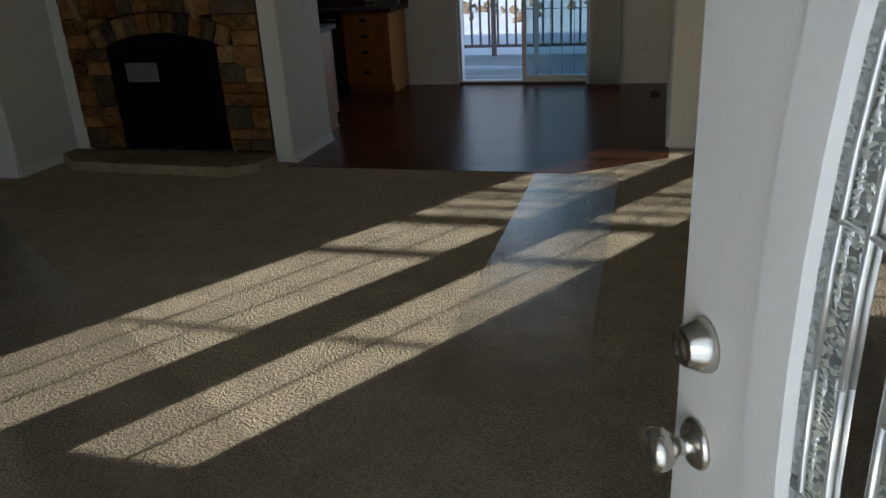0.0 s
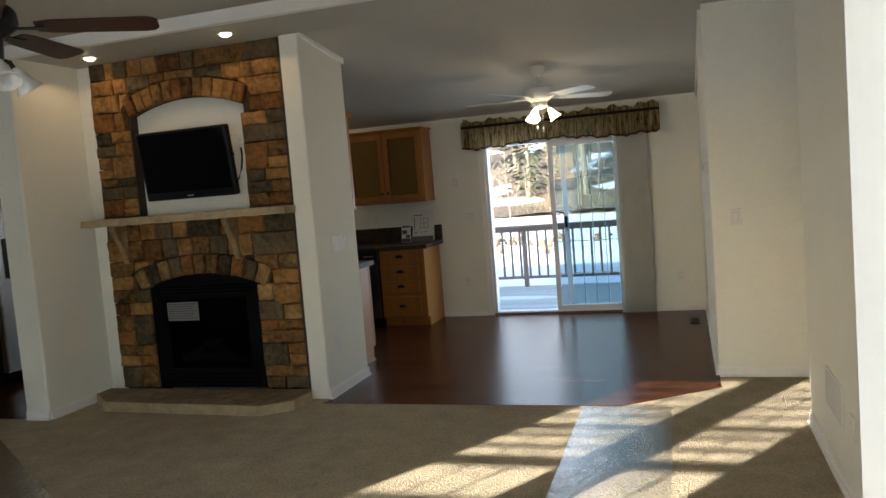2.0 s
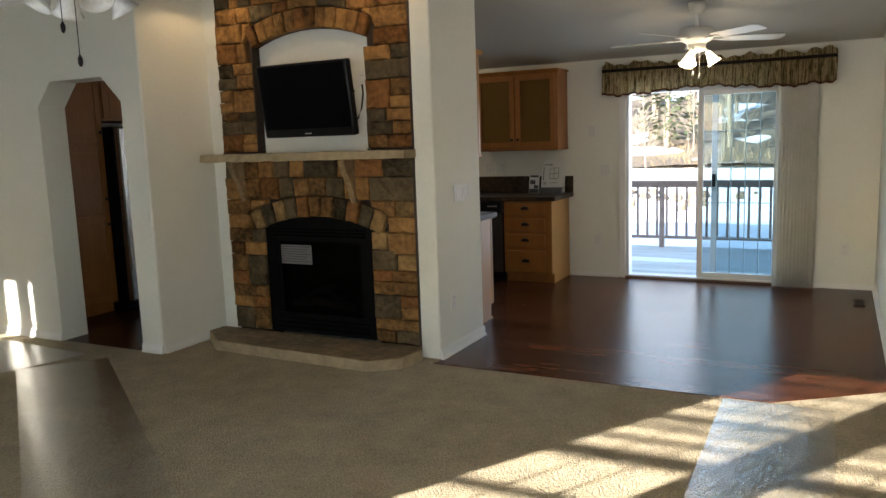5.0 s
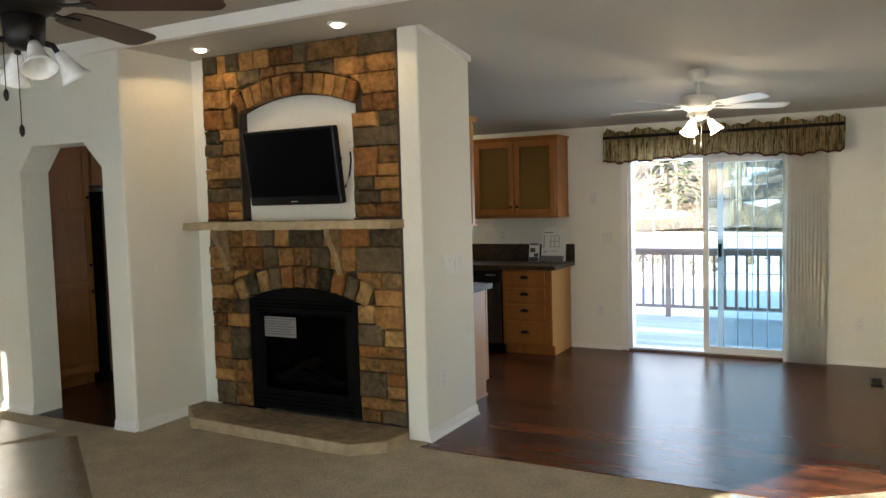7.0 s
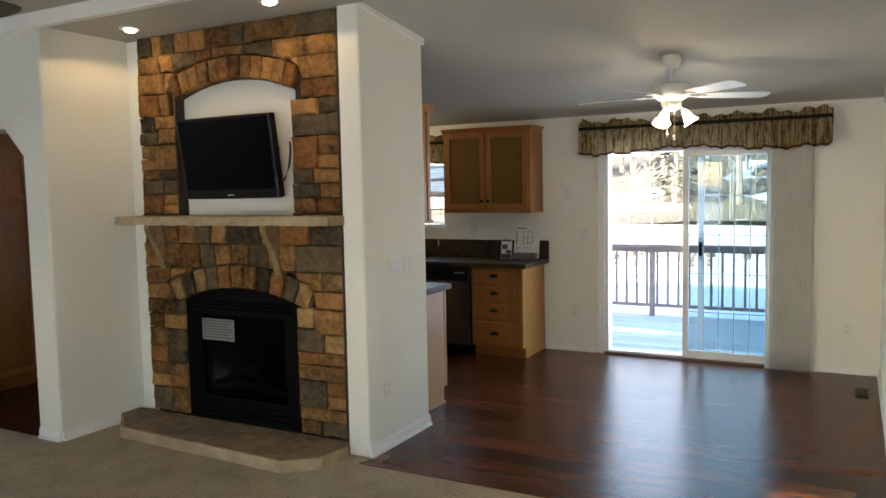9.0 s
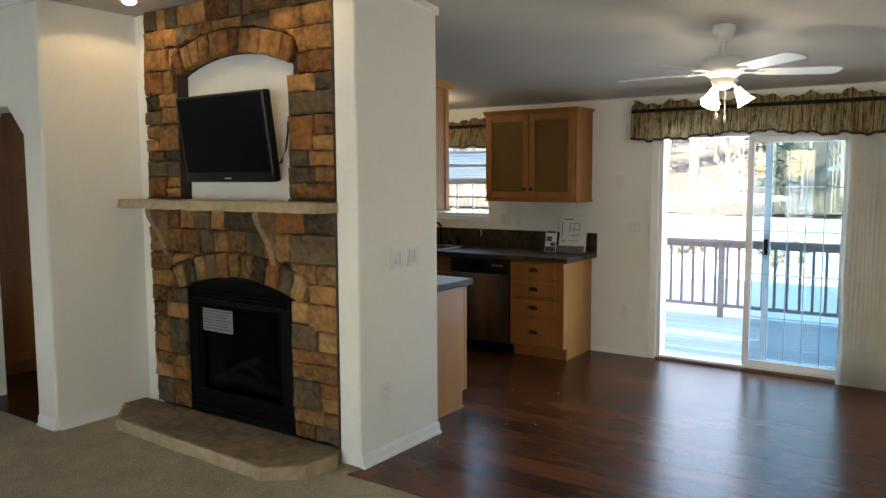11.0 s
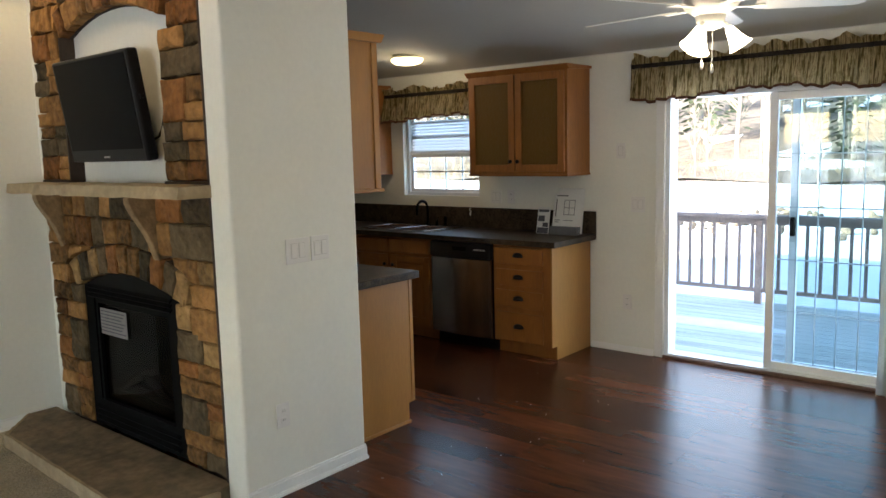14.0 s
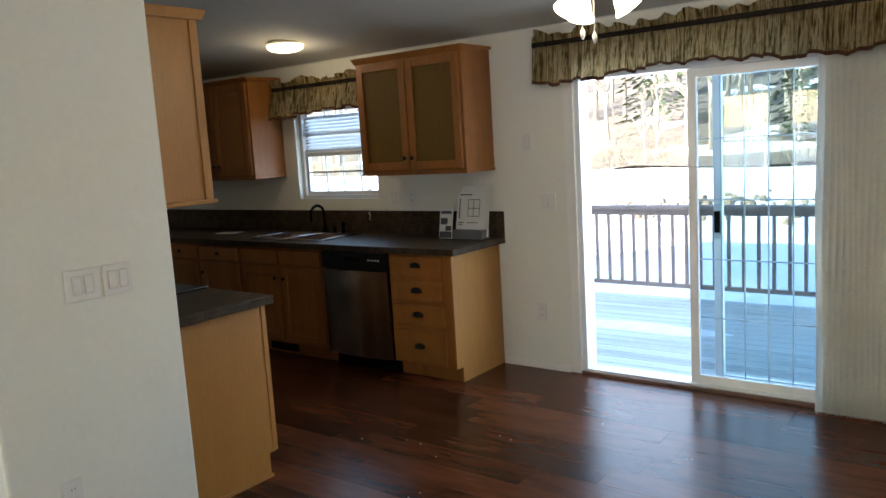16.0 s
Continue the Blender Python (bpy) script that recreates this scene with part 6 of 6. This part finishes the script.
for xx in (-5.5, -3.85, -2.17, -0.5, 1.2, 2.5):
    part("rail_post", box(xx - 0.032, xx + 0.032, 11.37, 11.435, -0.045, RZ, 0.004), RAILWOOD, rail)
first = part("baluster", box(DX0 + 0.05, DX0 + 0.078, 11.379, 11.41, 0.115, RZ - 0.06), RAILWOOD, rail)
for k in range(1, 62):
    b = new("baluster", first.data)
    b.parent = rail
    b.location = (0.132 * k, 0, 0)
drift = bmesh.new()
bmesh.ops.create_uvsphere(drift, u_segments=28, v_segments=10, radius=1)
for v in drift.verts:
    k = 1 + 0.25 * noise.noise(Vector((v.co.x * 2, v.co.y * 2, 3)))
    v.co = Vector((-2.25 + 0.75 * v.co.x * k, 10.25 + 0.16 * v.co.y * k, -0.047 + 0.03 * max(0, v.co.z)))
solo("snow_patch", drift, SNOW, "thin patch of melting snow on the deck boards", "snow", kind="stuff", smooth=True)

# trees: pale bare ones and dark conifers on the slope
def bare_tree(at, tall, seed):
    r = random.Random(seed)
    t = thing("bare_tree", at, "leafless pale-barked tree on the hillside", "tree", "trees behind the house")
    base = Vector(at)
    bm = bmesh.new()
    tip = base + Vector((r.uniform(-0.5, 0.5), r.uniform(-0.5, 0.5), tall))
    trunk = [base + Vector((0, 0, -0.3))] + [base.lerp(tip, k / 5) + Vector((r.uniform(-0.12, 0.12), r.uniform(-0.12, 0.12), 0)) for k in range(1, 6)]
    tube(trunk, [tall * 0.013 * (1 - 0.15 * k) for k in range(6)], 7, bm=bm)
    part("trunk", bm, BARK, t)
    bm = bmesh.new()
    for k in range(26):
        f = r.uniform(0.2, 0.97)
        p = base.lerp(tip, f)
        a = r.uniform(0, 6.28)
        ln = tall * 0.36 * (1.1 - f) * r.uniform(0.6, 1.2)
        w = Vector((math.cos(a), math.sin(a), r.uniform(0.6, 1.5))).normalized()
        mid, end = p + w * ln * 0.5, p + w * ln + Vector((0, 0, ln * 0.12))
        tube([p, mid, end], [tall * 0.0042, tall * 0.003, tall * 0.0015], 4, bm=bm)
        for q in range(5):
            s = p.lerp(end, r.uniform(0.3, 0.95))
            w2 = (w + Vector((r.uniform(-0.8, 0.8), r.uniform(-0.8, 0.8), r.uniform(0, 0.7)))).normalized()
            tube([s, s + w2 * ln * r.uniform(0.25, 0.5)], [tall * 0.002, tall * 0.0008], 3, bm=bm)
    part("branchwork", bm, BARK, t)
    return t


def conifer(at, tall, seed):
    r = random.Random(seed)
    t = thing("conifer", at, "dark green conifer on the hillside", "tree", "trees behind the house")
    base = Vector(at)
    part("trunk", tube([base + Vector((0, 0, -0.3)), base + Vector((0, 0, tall * 0.95))], [tall * 0.018, tall * 0.003], 7), BARK, t)
    bm = bmesh.new()
    for k in range(1500):
        f = r.random() ** 0.8
        z = tall * (0.10 + 0.9 * f)
        rad = tall * 0.22 * (1 - f) ** 0.85 * r.uniform(0.25, 1.1) + 0.04
        a = r.uniform(0, 6.28)
        c = base + Vector((rad * math.cos(a), rad * math.sin(a), z - rad * 0.25))
        s = tall * 0.032 * r.uniform(0.6, 1.3) * (1.15 - f)
        out = Vector((math.cos(a), math.sin(a), -0.3)) * s
        side = Vector((-math.sin(a), math.cos(a), r.uniform(-0.3, 0.3))) * s * 0.45
        v = [bm.verts.new(c - out * 0.6), bm.verts.new(c + side + Vector((0, 0, s * 0.12))), bm.verts.new(c + out), bm.verts.new(c - side - Vector((0, 0, s * 0.12)))]
        bm.faces.new(v)
    part("crown", bm, NEEDLE, t)
    return t


tr = random.Random(21)
protos = [bare_tree((-6.0 - 3 * k, 52 + 3 * k, hill_z(0, 52 + 3 * k)), 11 + 1.5 * k, 40 + k) for k in range(4)]
for k in range(90):
    x, y = tr.uniform(-58, 14), tr.uniform(46, 105)
    copy_thing(protos[k % 4], pose(x, y, hill_z(x, y), 0, 0, tr.uniform(0, 360)))
for k in range(60):
    x, y = tr.uniform(-50, 14), tr.uniform(37, 54)
    copy_thing(protos[k % 4], pose(x, y, hill_z(x, y), 0, 0, tr.uniform(0, 360)) @ Matrix.Scale(tr.uniform(0.14, 0.34), 4))
cones = [conifer((-9.5, 50.0, hill_z(0, 50)), 9.5, 70), conifer((-20.0, 56.0, hill_z(0, 56)), 12.0, 71)]
for k in range(12):
    x, y = tr.uniform(-62, 6), tr.uniform(60, 115)
    copy_thing(cones[k % 2], pose(x, y, hill_z(x, y), 0, 0, tr.uniform(0, 360)))

# brush, soil and stones along the far edge of the yard
bm = bmesh.new()
for k in range(15000):
    x, y = tr.uniform(-60, 16), 39 + abs(tr.gauss(0, 9))
    z = hill_z(x, y)
    hgt = tr.uniform(0.15, 0.9)
    a = tr.uniform(0, 6.28)
    wv = Vector((math.cos(a), math.sin(a), 0)) * tr.uniform(0.005, 0.014)
    lean = Vector((tr.uniform(-0.6, 0.6), tr.uniform(-0.6, 0.6), hgt))
    p = Vector((x, y, z))
    bm.faces.new([bm.verts.new(q) for q in (p - wv, p + wv, p + wv * 0.3 + lean, p - wv * 0.3 + lean)])
solo("brush", bm, DRYGRASS, "dry brown brush along the edge of the yard", "brush", kind="stuff")
bm = bmesh.new()
for k in range(330):
    x, y = ((-7.5, -17.0, -21.0)[k % 3] + tr.gauss(0, 2.8), 25 + 0.8 * (k % 3) + tr.gauss(0, 1.6))
    s = tr.uniform(0.06, 0.24 if k % 3 == 0 else 0.42)
    m = pose(x, y, SNOWZ + 0.05, tr.uniform(0, 90), tr.uniform(0, 90), tr.uniform(0, 360)) @ Matrix.Diagonal((s, s * tr.uniform(0.5, 1), s * tr.uniform(0.4, 0.8), 1))
    own = bmesh.new()
    bmesh.ops.create_icosphere(own, subdivisions=1, radius=1, matrix=m)
    join(bm, own)
solo("rubble", bm, DIRT, "heap of brown rubble and soil in the snow", "rubble", kind="stuff")
bm = bmesh.new()
bmesh.ops.create_grid(bm, x_segments=60, y_segments=24, size=1.0)
for v in bm.verts:
    x, y = v.co.x * 75 - 22, 72 + v.co.y * 33
    v.co = Vector((x, y, hill_z(x, y) + 0.12 + 0.5 * noise.noise(Vector((x * 0.2, y * 0.2, 1)))))
solo("leaf_litter", bm, HILL, "brown leaf-covered hillside under the trees", "hillside", kind="stuff", smooth=True)

# small light crumbs on the laminate
bm = bmesh.new()
for k in range(22):
    x, y, s = tr.uniform(-2.6, -0.9), tr.uniform(5.9, 8.0), tr.uniform(0.0012, 0.0035)
    own = bmesh.new()
    bmesh.ops.create_icosphere(own, subdivisions=1, radius=s, matrix=Matrix.Translation((x, y, s * 0.4)) @ Matrix.Diagonal((1, 1.4, 0.4, 1)))
    join(bm, own)
solo("floor_crumbs", bm, PAPER, "small white crumbs scattered on the laminate floor", "debris", kind="stuff")

# ---- laminate planks ----
wood = tagged(new("floor_laminate", None), "dark red-brown laminate plank floor", "floor", kind="structure")
ORIGIN[wood] = Vector((0, 0, 0))
pw, pl = 0.19, 1.21
y = WOODEDGE
pr = random.Random(4)
full = None
while y < YB - 0.005:
    y1 = min(y + pw, YB)
    xs = XR - (pr.random() * pl)
    ends = [XR]
    while xs > WB:
        ends.append(xs)
        xs -= pl
    ends.append(WB)
    for xb, xa in zip(ends, ends[1:]):
        if xb - xa < 0.02:
            continue
        def cut(yy):
            return -0.32 + (yy - WOODEDGE) * (0.64 / 0.47)
        right_lo, right_hi = min(xb, cut(y)), min(xb, cut(y1))
        if right_hi - xa < 0.03:
            continue
        if right_lo >= xb - 1e-4 and abs(xb - xa - pl) < 1e-3 and abs(y1 - y - pw) < 1e-3:
            if full is None:
                bm = box(xa + 0.0007, xb - 0.0007, y + 0.0007, y1 - 0.0007, -0.011, 0.0)
                full = part("plank", bm, PLANK, wood)
                fx, fy = xa, y
            else:
                b = new("plank", full.data)
                b.parent = wood
                b.location = (xa - fx, y - fy, 0)
            continue
        pts = [(xa + 0.0007, y + 0.0007), (max(right_lo, xa + 0.004) - 0.0007, y + 0.0007), (right_hi - 0.0007, y1 - 0.0007), (xa + 0.0007, y1 - 0.0007)]
        part("plank", prism(pts, "z", -0.011, 0.0), PLANK, wood)
    y = y1
bm = bmesh.new()
box(OX0, OX1, OY0, WOODEDGE - 0.001, -0.011, 0.0, bm=bm)
part("plank", bm, PLANK, wood)
bm = bmesh.new()
box(WB, CX0, OY1, WOODEDGE - 0.001, -0.0115, -0.0005, bm=bm)
part("plank", bm, PLANK, wood)
t = solo("transition_strip", prism([(-2.49, WOODEDGE - 0.02), (-0.325, WOODEDGE - 0.02), (0.32, 5.655), (0.32, 5.695), (-0.33, WOODEDGE + 0.018), (-2.49, WOODEDGE + 0.018)], "z", 0.0, 0.009), PLANK, "thin brown transition strip between laminate and carpet", "trim", kind="structure")
